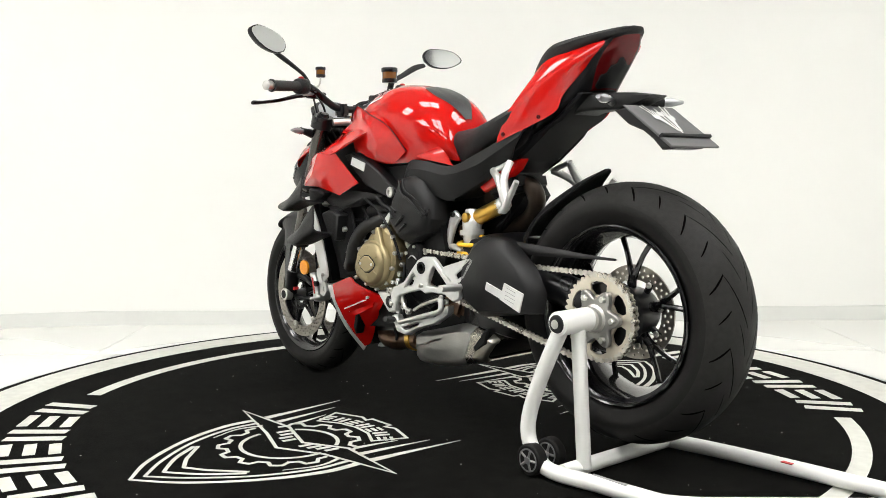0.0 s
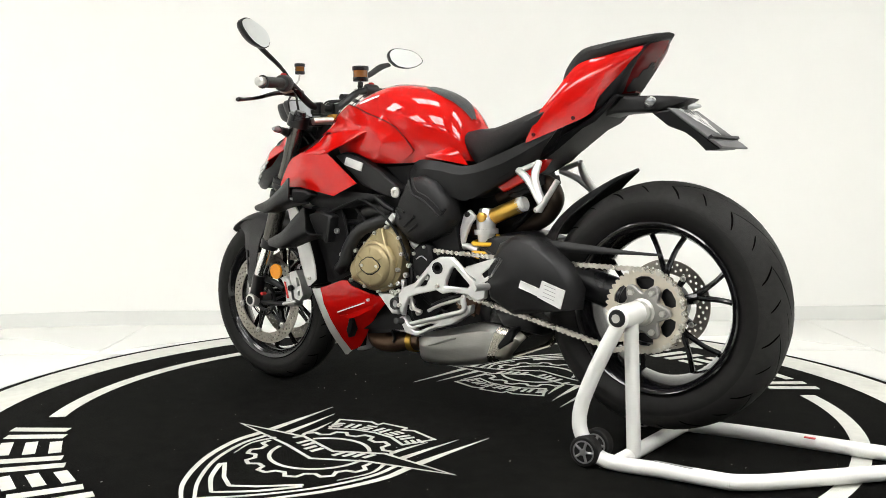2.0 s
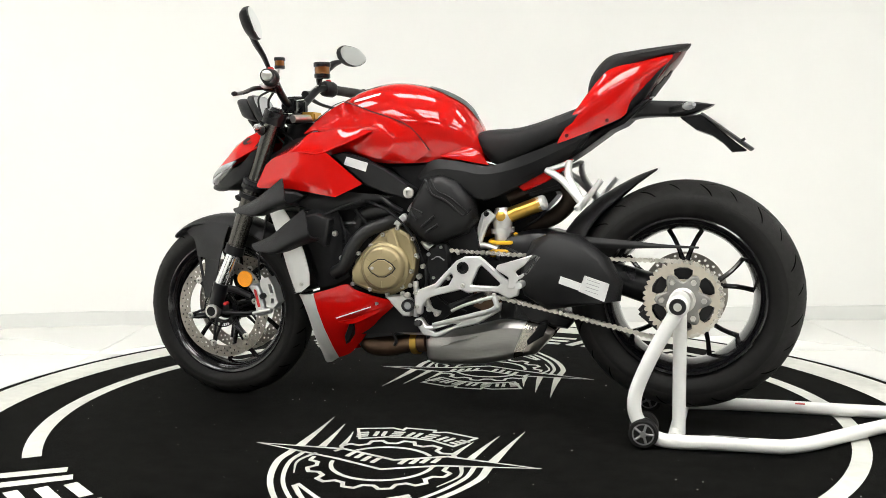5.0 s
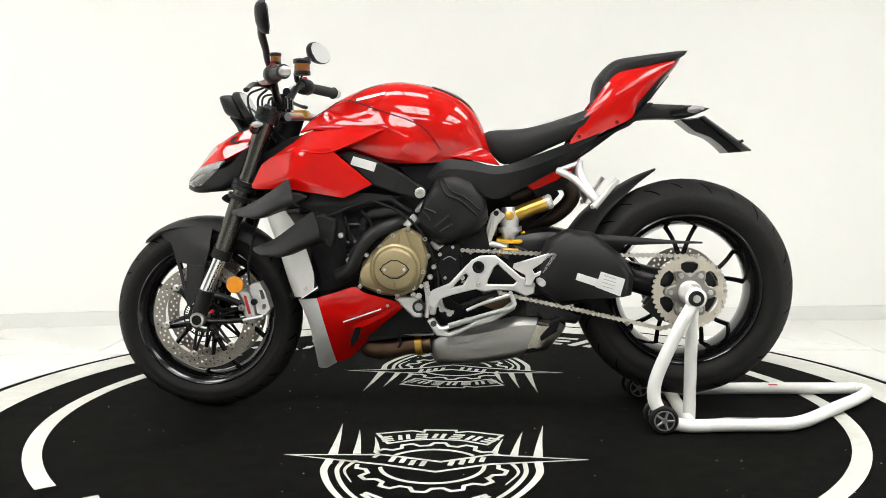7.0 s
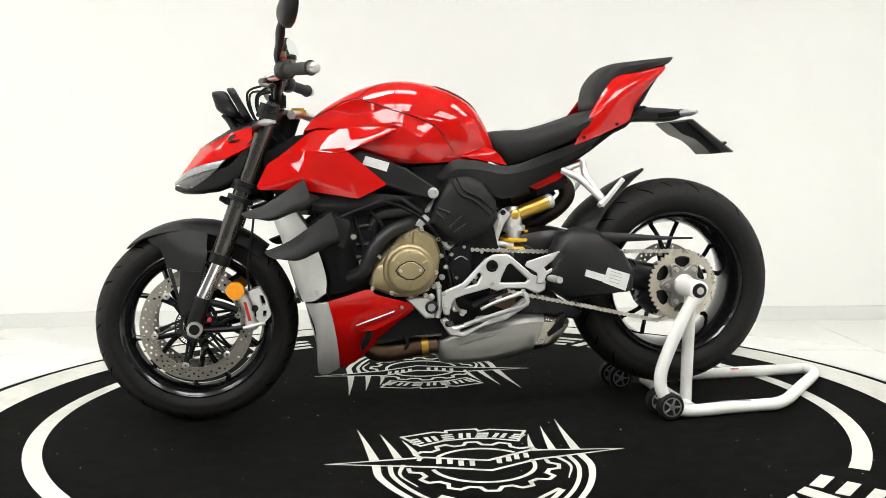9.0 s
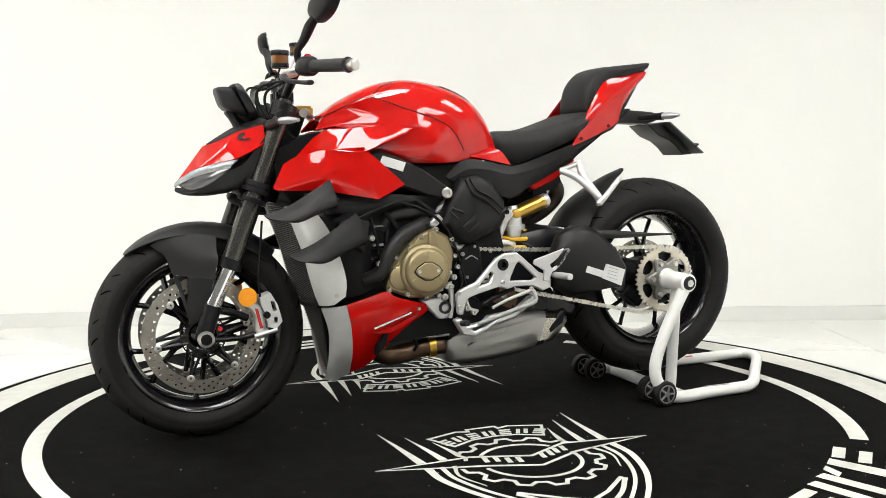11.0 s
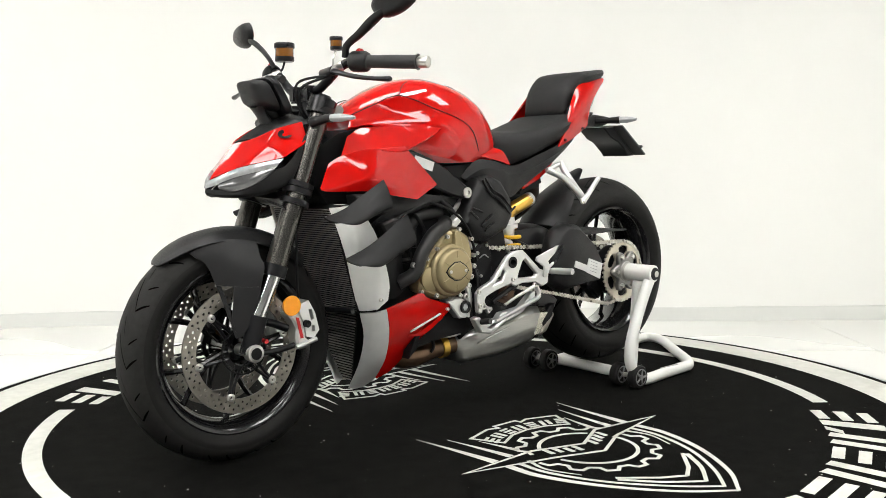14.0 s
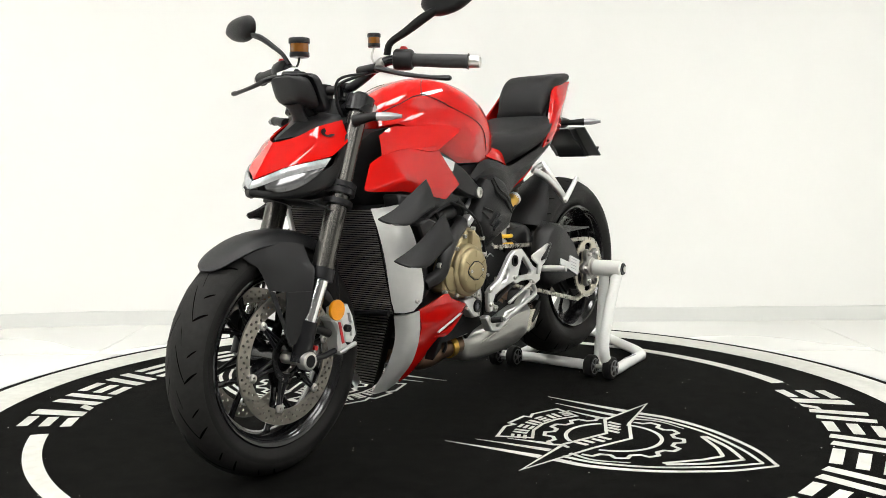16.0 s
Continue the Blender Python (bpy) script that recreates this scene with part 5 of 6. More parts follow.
part("boss_seam", plate([(CX - .045, CZ), (CX - .034, CZ + .0145), (CX - .011, CZ + .028), (CX + .011, CZ + .028), (CX + .034, CZ + .0145), (CX + .045, CZ), (CX + .034, CZ - .0145), (CX + .011, CZ - .028), (CX - .011, CZ - .028), (CX - .034, CZ - .0145)], -.2085, -.206, bevel=0), DEEP, bike)
for s in (-1, 1):
    bolt("cover_screw", (CX + s * .029, -.211, CZ), .005, bike, depth=.003)
for k in range(6):
    a = k * math.pi / 3 + .5
    part("cover_rib", rod((CX + .040 * math.cos(a), -.2075, CZ + .040 * math.sin(a)), (CX + .058 * math.cos(a), -.2065, CZ + .058 * math.sin(a)), .0018, 6), BRONZE, bike)
bolt_spots = [(-0.248, 0.412), (-0.227, 0.507), (-0.186, 0.532), (-0.147, 0.566), (-0.1, 0.586), (-0.05, 0.555), (-0.04, 0.505), (-0.057, 0.456), (-0.086, 0.408), (-0.191, 0.397), (-0.135, 0.385)]
for x, z in bolt_spots:
    bolt("cover_screw", (x, -.166, z), .0068, bike, depth=.012)
part("cover_fin", plate([(-0.125, 0.582), (-0.108, 0.583), (-0.087, 0.511), (-0.108, 0.523), (-0.13, 0.536)], -.186, -.16, bevel=.003), BRONZE, bike)
part("cover_side", lathe([(0.036, -.15), (0.036, -.176), (0.030, -.180), (0, -.180)], tuple(np.array((-0.212, -0.17, 0.447)) * (1, 0, 1)), seg=28), BRONZE, bike)

# cylinder head cover
part("head_cover", loft([[(x, y, z) for x, z in q] for y, q in (
    (-.11, [(-0.057, 0.668), (-0.02, 0.736), (0.037, 0.745), (0.087, 0.725), (0.132, 0.667), (0.139, 0.612), (0.111, 0.572), (0.014, 0.531), (-0.029, 0.543), (-0.083, 0.596)]),
    (-.150, [(-0.056, 0.669), (-0.019, 0.736), (0.036, 0.746), (0.087, 0.726), (0.13, 0.668), (0.137, 0.615), (0.11, 0.574), (0.014, 0.534), (-0.028, 0.546), (-0.082, 0.599)]),
    (-.172, [(-0.049, 0.666), (-0.014, 0.726), (0.036, 0.736), (0.079, 0.718), (0.118, 0.668), (0.124, 0.619), (0.103, 0.586), (0.014, 0.549), (-0.021, 0.559), (-0.068, 0.603)]),
    (-.182, [(-0.036, 0.662), (-0.005, 0.71), (0.036, 0.72), (0.069, 0.703), (0.099, 0.665), (0.104, 0.626), (0.086, 0.603), (0.014, 0.57), (-0.011, 0.577), (-0.049, 0.61)]))], n=2), MATTE, bike, "black cylinder head cover", smooth=30)
part("cover_ridge", tube([(-0.007, -0.178, 0.731), (0.014, -0.188, 0.69), (0.056, -0.188, 0.67), (0.106, -0.18, 0.626)], .004, 8, 4), MATTE, bike)
part("cover_ridge", tube([(0.006, -0.176, 0.736), (0.028, -0.186, 0.7), (0.069, -0.186, 0.68), (0.116, -0.178, 0.64)], .003, 8, 4), MATTE, bike)
for q in ([(-0.057, -0.176, 0.637), (-0.034, -0.186, 0.614)], [(-0.051, -0.178, 0.647), (-0.017, -0.187, 0.634)], [(-0.019, -0.186, 0.591), (0.022, -0.189, 0.624)], [(-0.003, -0.184, 0.577), (0.032, -0.187, 0.599)]):
    part("cover_ridge", tube(q, .004, 8, 1), MATTE, bike)
for k in range(5):
    part("cover_rib", rod((0.047, -0.17, 0.576), (0.086, -0.178, 0.616), .003, 6), MATTE, bike).location = (k * .012, 0, k * .009 - .005)

# dark shells and hoses in front of the engine
part("intake_shell", sheet([[(-0.456, -0.15, 0.694), (-0.345, -0.165, 0.691), (-0.244, -0.165, 0.694), (-0.12, -0.155, 0.681)], [(-0.446, -0.16, 0.671), (-0.344, -0.172, 0.661), (-0.244, -0.17, 0.664), (-0.162, -0.155, 0.668)], [(-0.44, -0.15, 0.649), (-0.362, -0.165, 0.637), (-0.271, -0.16, 0.64), (-0.213, -0.145, 0.653)]], .004, 4), MATTE, bike, "black intake shell")
part("side_shell", sheet([[(-0.439, -0.16, 0.599), (-0.378, -0.172, 0.641), (-0.305, -0.150, 0.637)], [(-0.405, -0.165, 0.541), (-0.353, -0.168, 0.558), (-0.292, -0.145, 0.59)], [(-0.374, -0.160, 0.456), (-0.335, -0.162, 0.456), (-0.292, -0.140, 0.500)], [(-0.371, -0.150, 0.395), (-0.320, -0.152, 0.404), (-0.270, -0.140, 0.430)]], .004, 4), DEEP, bike, "black radiator side shell")
bolt("shell_bolt", (-0.302, -0.172, 0.567), .009, bike, depth=.012)
bolt("shell_bolt", (-0.28, -0.172, 0.492), .009, bike, depth=.012)
part("coolant_hose", tube([(-0.120, -0.13, 0.607), (-0.142, -0.155, 0.600), (-0.205, -0.172, 0.572), (-0.250, -0.176, 0.520), (-0.274, -0.172, 0.468), (-0.316, -0.150, 0.442)], .0205, 16, 6), HOSE, bike, "black coolant hose")
part("coolant_hose", tube([(-0.114, -0.1, 0.633), (-0.164, -0.12, 0.635), (-0.224, -0.12, 0.625), (-0.251, -0.11, 0.587)], .022, 14, 5), HOSE, bike, "black coolant hose")
part("clutch_cable", tube([(-0.212, -0.16, 0.67), (-0.161, -0.172, 0.654), (-0.111, -0.178, 0.627), (-0.069, -0.176, 0.587), (-0.041, -0.17, 0.539), (-0.022, -0.165, 0.485)], .0042, 8, 5), DEEP, bike, "black clutch cable")
part("stay_rod", tube([(-0.22, -0.165, 0.67), (-0.311, -0.17, 0.637), (-0.379, -0.172, 0.604)], .0045, 8, 3), MATTE, bike)
part("head_fitting", rod((-0.088, -0.11, 0.629), (-0.045, -0.13, 0.668), .012), ALU, bike)
part("mount_fitting", plate([(-0.121, 0.597), (-0.087, 0.631), (-0.07, 0.614), (-0.099, 0.589)], -.16, -.13, bevel=.003), ALU, bike)
part("frame_tube", rod((-0.503, -0.13, 0.646), (-0.42, -0.12, 0.639), .010), STEEL, bike)
part("side_cable", tube([(-0.246, -0.15, 0.673), (-0.347, -0.15, 0.648), (-0.432, -0.15, 0.637)], .006, 8, 3), DEEP, bike)
for q in ([(-0.318, -0.12, 0.613), (-0.251, -0.12, 0.519)], [(-0.233, -0.12, 0.621), (-0.241, -0.13, 0.537)], [(-0.385, -0.13, 0.588), (-0.249, -0.125, 0.596)], [(-0.377, -0.13, 0.537), (-0.25, -0.125, 0.54)], [(-0.37, -0.13, 0.494), (-0.251, -0.12, 0.502)]):
    part("engine_pipe", tube(q, .009, 8, 1), BLACK, bike)

# radiators
def radiator(name, tl, bl, half, thick, nf, low=None):
    low = half if low is None else low
    a, b = Vector(tl), Vector(bl)
    d = (b - a)
    n = Vector((d.z, 0, -d.x)).normalized()
    n = n if n.x < 0 else -n
    bm = bmesh.new()
    vs = [bm.verts.new(v) for v in [(p.x + o.x, y, p.z + o.z) for o in (n * 0, -n * thick) for p, y in ((a, -half), (a, half), (b, low), (b, -low))]]
    for f in ((0, 1, 2, 3), (7, 6, 5, 4), (0, 4, 5, 1), (1, 5, 6, 2), (2, 6, 7, 3), (3, 7, 4, 0)):
        bm.faces.new([vs[i] for i in f])
    core = part(name, bm, DEEP, bike, "dark finned radiator", smooth=0)
    bm = bmesh.new()
    for k in range(nf):
        p = a + d * (k + .5) / nf + n * .002
        w = (half + (low - half) * (k + .5) / nf) * .985
        e = d * .26 / nf
        q = [bm.verts.new(v) for v in ((((p - e).x, -w, (p - e).z), ((p - e).x, w, (p - e).z), ((p + e).x, w, (p + e).z), ((p + e).x, -w, (p + e).z), ((p - e + n * .003).x, -w, (p - e + n * .003).z), ((p - e + n * .003).x, w, (p - e + n * .003).z)))]
        bm.faces.new((q[4], q[5], q[2], q[3]))
        bm.faces.new((q[0], q[1], q[5], q[4]))
    tagged(part("fin", bm, RADIATOR, core, "thin grey radiator fins", smooth=0), kind="stuff")
    return core


radiator("radiator", (-.535, 0, .66), (-.455, 0, .375), .150, .035, 46)
radiator("oil_cooler", (-.440, 0, .365), (-.388, 0, .150), .125, .03, 26, low=.022)
part("radiator_edge", tube([(-.465, -.14, .378), (-.47, 0, .37), (-.465, .14, .378)], .009, 8, 3), BLACK, bike)

up = part("radiator_shroud", sheet([
    [(-.548, -.150, .662), (-.535, -.172, .664), (-.520, -.190, .668), (-.490, -.196, .672)],
    [(-.525, -.156, .60), (-.510, -.182, .60), (-.490, -.198, .602), (-.440, -.200, .605)],
    [(-.500, -.156, .53), (-.485, -.182, .53), (-.462, -.198, .532), (-.408, -.200, .535)],
    [(-.478, -.152, .45), (-.463, -.180, .45), (-.440, -.195, .452), (-.385, -.198, .455)],
    [(-.455, -.147, .378), (-.440, -.174, .378), (-.418, -.188, .382), (-.385, -.192, .405)]], 0.005, 1, (-.3, -1, 0), across=4), SILVER, bike, "silver radiator shroud", smooth=45)
twin(up)
bolt("shroud_bolt", (-0.411, -0.192, 0.408), .006, bike)
low = part("belly_shroud", sheet([
    [(-.445, -.140, .368), (-.430, -.165, .370), (-.410, -.178, .372), (-.380, -.180, .376)],
    [(-.420, -.124, .30), (-.410, -.150, .30), (-.390, -.160, .302), (-.362, -.166, .305)],
    [(-.410, -.088, .22), (-.402, -.112, .22), (-.380, -.124, .222), (-.350, -.130, .225)],
    [(-.408, -.030, .134), (-.396, -.042, .131), (-.374, -.056, .136), (-.342, -.068, .156)]], 0.005, 1, (-.3, -1, 0), across=4), SILVER, bike, "silver belly shroud", smooth=50)
twin(low)
belly = part("belly_pan", sheet([
    [(-.379, -.178, .378), (-.320, -.184, .395), (-.262, -.188, .412), (-.235, -.186, .395), (-.170, -.176, .375), (-.110, -.158, .358)],
    [(-.366, -.176, .325), (-.315, -.182, .338), (-.262, -.186, .360), (-.230, -.182, .350), (-.175, -.172, .340), (-.118, -.155, .348)],
    [(-.355, -.152, .265), (-.312, -.160, .280), (-.262, -.172, .300), (-.232, -.168, .300), (-.190, -.160, .308), (-.140, -.150, .328)],
    [(-.346, -.112, .203), (-.315, -.116, .212), (-.275, -.122, .232), (-.245, -.136, .255), (-.208, -.140, .280), (-.165, -.142, .308)],
    [(-.340, -.075, .158), (-.318, -.078, .165), (-.290, -.085, .180), (-.255, -.098, .215), (-.222, -.115, .252), (-.185, -.130, .290)]], 0.005, 4, across=1), RED, bike, "glossy red belly panel", smooth=25)
twin(belly)
part("belly_vent", plate([(-0.261, 0.294), (-0.244, 0.299), (-0.258, 0.248), (-0.282, 0.217), (-0.282, 0.244)], -.168, -.135, bevel=.002, slope=lambda x, z: max(0, .26 - z) * .35), DEEP, bike, "black vent slot")
part("belly_fin", sheet([[(-0.299, -0.172, 0.291), (-0.248, -0.178, 0.304), (-0.155, -0.17, 0.34)], [(-0.296, -0.168, 0.287), (-0.24, -0.176, 0.29), (-0.164, -0.168, 0.326)]], .003, 3), RED, bike)
part("belly_script", plate([(-0.299, 0.3065), (-0.185, 0.3455), (-0.185, 0.3425), (-0.298, 0.3035)], -.1865, -.180, bevel=0), LABELWHITE, bike, "thin white model script as a bar")

# winglets, two a side
w1 = part("winglet", sheet([
    [(-.620, -.234, .644), (-.610, -.246, .636), (-.588, -.256, .630), (-.580, -.238, .630)],
    [(-.560, -.236, .664), (-.552, -.256, .645), (-.535, -.266, .624), (-.530, -.220, .621)],
    [(-.500, -.241, .700), (-.490, -.262, .675), (-.478, -.266, .646), (-.475, -.200, .640)],
    [(-.443, -.252, .738), (-.432, -.262, .703), (-.424, -.263, .664), (-.420, -.180, .652)]], .006, 5), MATTE, bike, "matte black upper winglet")
twin(w1)
part("winglet_root", plate([(-0.49, 0.7), (-0.424, 0.695), (-0.395, 0.683), (-0.442, 0.655), (-0.483, 0.656)], -.198, -.14, bevel=.006), MATTE, bike)
twin(bpy.data.objects["winglet_root"])
w2 = part("winglet", sheet([
    [(-.558, -.234, .534), (-.546, -.250, .524), (-.522, -.264, .515), (-.514, -.244, .514)],
    [(-.490, -.240, .562), (-.482, -.262, .540), (-.465, -.272, .512), (-.460, -.220, .508)],
    [(-.430, -.252, .603), (-.420, -.268, .572), (-.405, -.268, .538), (-.400, -.200, .530)],
    [(-.370, -.258, .645), (-.356, -.266, .606), (-.346, -.266, .562), (-.340, -.180, .550)]], .006, 5), MATTE, bike, "matte black lower winglet")
twin(w2)
part("winglet_root", plate([(-0.411, 0.617), (-0.36, 0.631), (-0.311, 0.616), (-0.329, 0.524), (-0.378, 0.558)], -.200, -.15, bevel=.006), MATTE, bike)

# exhaust
part("header_pipe", tube([(-0.262, -0.04, 0.245), (-0.235, -0.05, 0.207), (-0.173, -0.055, 0.201), (-0.111, -0.06, 0.213), (-0.038, -0.07, 0.221)], [.030, .036, .034, .031, .031], 18, 5), BURNT, bike, "heat-tinted steel header pipe")
part("pipe_clamp", rod((-0.088, -0.063, 0.215), (-0.067, -0.065, 0.217), .036, 18), GOLD, bike)
part("header_pipe", tube([(-0.254, 0.06, 0.208), (-0.181, 0.06, 0.199), (-0.07, 0.06, 0.208)], .03, 14, 4), BURNT, bike)
part("silencer", loft([
    at_x((-0.047, 0.237), 0.070, (-0.04, 0.179), "box"), at_x((-0.023, 0.255), 0.105, (-0.015, 0.16), "box"),
    at_x((0.111, 0.287), 0.135, (0.111, 0.167), "box"), at_x((0.227, 0.316), 0.150, (0.21, 0.185), "box"),
    at_x((0.29, 0.316), 0.150, (0.246, 0.196), "box")], n=3), TITAN, bike, "brushed titanium silencer")
part("silencer_end", loft([at_x((0.292, 0.316), 0.149, (0.247, 0.196), "box"), at_x((0.344, 0.308), 0.148, (0.282, 0.204), "box"), at_x((0.369, 0.296), 0.143, (0.308, 0.209), "box"), at_x((0.376, 0.287), 0.132, (0.319, 0.214), "box"), at_x((0.362, 0.281), 0.120, (0.312, 0.222), "box"), at_x((0.317, 0.287), 0.118, (0.281, 0.225), "box")], n=2), material("polished_titanium", (.52, .49, .43), .25, 1.0), bike, "pale titanium end cap with twin outlets")
part("outlet", loft([at_x((0.353, 0.276), 0.112, (0.308, 0.223), "box"), at_x((0.344, 0.276), 0.112, (0.299, 0.223), "box")], n=1), DEEP, bike)
# solid black plate stands for the shade in the open mouth
part("outlet_mouth", plate([(0.288, 0.257), (0.335, 0.31), (0.359, 0.317), (0.344, 0.272), (0.297, 0.238)], -.151, -.10, bevel=.006), DEEP, bike, "solid black plate for the shade inside the outlet mouth")
part("heat_shield", loft([at_x((0.195, 0.372), 0.10, (0.205, 0.300), "box"), at_x((0.255, 0.376), 0.125, (0.250, 0.305), "box"), at_x((0.330, 0.362), 0.130, (0.320, 0.300), "box"), at_x((0.405, 0.330), 0.115, (0.385, 0.290), "box"), at_x((0.425, 0.318), 0.095, (0.405, 0.285), "box")], n=3), BLACK, bike, "black upper silencer shield")
part("silencer_strap", rod((0.021, -0.125, 0.221), (0.141, -0.145, 0.26), .002, 6), STEEL, bike)
part("rear_header", tube([(0.166, 0.03, 0.531), (0.256, 0.03, 0.576), (0.353, 0.02, 0.621), (0.398, 0, 0.675), (0.375, -0.01, 0.719), (0.305, -0.01, 0.71), (0.209, 0, 0.675)], .026, 14, 6), DARKPIPE, bike, "dark brown rear exhaust pipe")
part("under_seat_box", block((0.323, 0, 0.715), (.12, .14, .05), (0, -15, 0), .012), DEEP, bike)

# shock absorber
part("shock_reservoir", rod((0.216, -0.06, 0.620), (0.318, -0.06, 0.659), .0235, 24), GOLD, bike, "gold damper reservoir")
part("reservoir_cap", tube([(0.31, -0.06, 0.656), (0.328, -0.06, 0.663), (0.334, -0.06, 0.665)], [.0235, .0235, .018], 20, 1), SILVER, bike)
part("shock_body", tube([(0.199, -0.065, 0.645), (0.201, -0.068, 0.61), (0.204, -0.072, 0.575), (0.205, -0.072, 0.485)], [.020, .030, .027, .020], 20, 3), ALU, bike, "silver shock body")
part("shock_knob", lathe([(0, -.082), (.006, -.082), (.0145, -.078), (.0145, -.060), (0, -.060)], tuple(np.array((0.203, 0, 0.621)) + (0, -.022, 0)), seg=20), GOLD, bike)
hel = []
a0, a1 = np.array((0.206, -0.075, 0.562)), np.array((0.206, -0.075, 0.497))
for k in range(60):
    f = k / 59
    t = f * 2.5 * 2 * math.pi
    c = a0 * (1 - f) + a1 * f
    hel.append((c[0] + .039 * math.cos(t), c[1] + .039 * math.sin(t), c[2] + .004 * math.cos(t)))
part("shock_spring", tube(hel, .0066, 8, 1), YELLOW, bike, "yellow coil spring")
part("spring_collar", rod((0.204, -0.072, 0.585), (0.205, -0.072, 0.570), .036, 24), ALU, bike)
part("shock_link", tube([(0.156, -0.1, 0.627), (0.146, -0.105, 0.585), (0.129, -0.1, 0.507)], [.008, .007, .008], 10, 3), ALU, bike)
part("shock_link", plate([(0.146, 0.629), (0.166, 0.644), (0.19, 0.622), (0.17, 0.598), (0.153, 0.559), (0.139, 0.516), (0.125, 0.516), (0.132, 0.585)], -.108, -.095, bevel=.003), ALU, bike, "silver shock mount")
bolt("link_bolt", (0.162, -0.108, 0.629), .008, bike, BLACK)

# swingarm, chain, hugger
arm = part("swingarm", loft([[(x, y, z) for x, z in q] for y, q in (
    (-.145, [(0.292, 0.500), (0.315, 0.555), (0.372, 0.584), (0.450, 0.574), (0.536, 0.505), (0.574, 0.440), (0.566, 0.384), (0.36, 0.353), (0.296, 0.392), (0.284, 0.438)]),
    (-.165, [(0.290, 0.500), (0.312, 0.553), (0.372, 0.582), (0.446, 0.572), (0.528, 0.506), (0.568, 0.441), (0.560, 0.386), (0.36, 0.354), (0.294, 0.393), (0.282, 0.438)]),
    (-.185, [(0.289, 0.497), (0.33, 0.547), (0.372, 0.574), (0.438, 0.564), (0.514, 0.506), (0.554, 0.446), (0.549, 0.387), (0.357, 0.364), (0.293, 0.398), (0.281, 0.438)]),
    (-.197, [(0.301, 0.493), (0.341, 0.54), (0.374, 0.565), (0.43, 0.554), (0.502, 0.502), (0.541, 0.447), (0.533, 0.385), (0.36, 0.376), (0.305, 0.406), (0.292, 0.445)]))], n=2), MATTE, bike, "matte black swingarm cover", smooth=48)
part("swingarm_body", loft([ring_section(.20, .56, .10, .42, 0, "box"), ring_section(.32, .58, .11, .40, 0, "box"), ring_section(.42, .56, .075, .38, 0, "box")], n=3), BLACK, bike)
part("swingarm_end", tube([(.46, -.085, .47), (.55, -.060, .44), (.65, -.050, .41), (RW[0], -.05, RW[2])], [.045, .045, .048, .055], 18, 4, flat=1.0), BLACK, bike)
part("hub_carrier", lathe([(.085, -.11), (.09, -.10), (.09, -.07), (.06, -.05), (0, -.05)], RW, seg=36), BLACK, bike)
part("rear_caliper", block((.655, -.06, .335), (.09, .05, .055), (0, 40, 0), .01), BLACK, bike, "black rear brake caliper")
part("swingarm_sticker", plate([(0.47, 0.461), (0.54, 0.439), (0.526, 0.388), (0.454, 0.416)], -.2015, -.195, bevel=0), LABELWHITE, bike, "white printed data label")
part("swingarm_sticker", plate([(0.402, 0.457), (0.462, 0.438), (0.454, 0.418), (0.396, 0.437)], -.2015, -.195, bevel=0), LABELWHITE, bike, "white printed data label")
for k in range(4):
    p0 = np.array((0.474, -0.2, 0.45)) + (k * -.002, 0, -k * .010)
    part("label_print", rod(tuple(p0 + (.004, -.0015, 0)), tuple(p0 + (.040, -.0015, -.011)), .0009, 4), LABELGREY, bike)
part("chain_guard", sheet([[(0.446, -0.13, 0.567), (0.564, -0.13, 0.559), (0.684, -0.125, 0.548), (0.777, -0.12, 0.543)], [(0.461, -0.14, 0.552), (0.563, -0.138, 0.546), (0.683, -0.13, 0.542), (0.779, -0.12, 0.54)], [(0.488, -0.135, 0.535), (0.564, -0.135, 0.534), (0.684, -0.128, 0.537), (0.777, -0.12, 0.537)]], .004, 3), MATTE, bike, "black pointed chain guard")

hug = []
for c, e, w in (((0.654, 0, 0.763), (0.646, -0.022, 0.756), .022), ((0.596, 0, 0.741), (0.588, -0.052, 0.712), .052), ((0.535, 0, 0.708), (0.535, -0.08, 0.666), .080),
                ((0.475, 0, 0.669), (0.494, -0.1, 0.628), .100), ((0.423, 0, 0.623), (0.468, -0.106, 0.589), .106), ((0.384, 0, 0.574), (0.456, -0.106, 0.56), .106)):
    hug.append([(c[0] + (e[0] - c[0]) * abs(u) ** 2.4, u * w, c[2] + (e[2] - c[2]) * abs(u) ** 2.4) for u in (-1, -.85, -.5, 0, .5, .85, 1)])
part("rear_hugger", sheet(hug, .004, 4, (-.5, 0, .8)), MATTE, bike, "matte black rear hugger")

# drive chain: a loop of links
path = []
fs = np.array((0.022, -0.128, 0.470))
for k in range(14):
    a = math.pi * (0.53 + k / 13 * 0.98)
    path.append((fs[0] + .038 * math.cos(a), fs[2] + .038 * math.sin(a)))
path[0] = (0.048, 0.519)
path = [(0.712, 0.501), (0.534, 0.503), (0.27, 0.508)] + path + [(0.214, 0.378), (0.382, 0.343), (0.656, 0.281)]
for k in range(15):
    a = -math.pi * 0.60 + k / 14 * math.pi * 1.12
    path.append((RW[0] + .107 * math.cos(a), RW[2] + .107 * math.sin(a)))
path.append(path[0])
seg = [np.array(p) for p in path]
length = sum(np.linalg.norm(b - a) for a, b in zip(seg, seg[1:]))
pitch, stops = .0159, []
N = int(length / pitch) // 2 * 2
want, acc = 0, 0
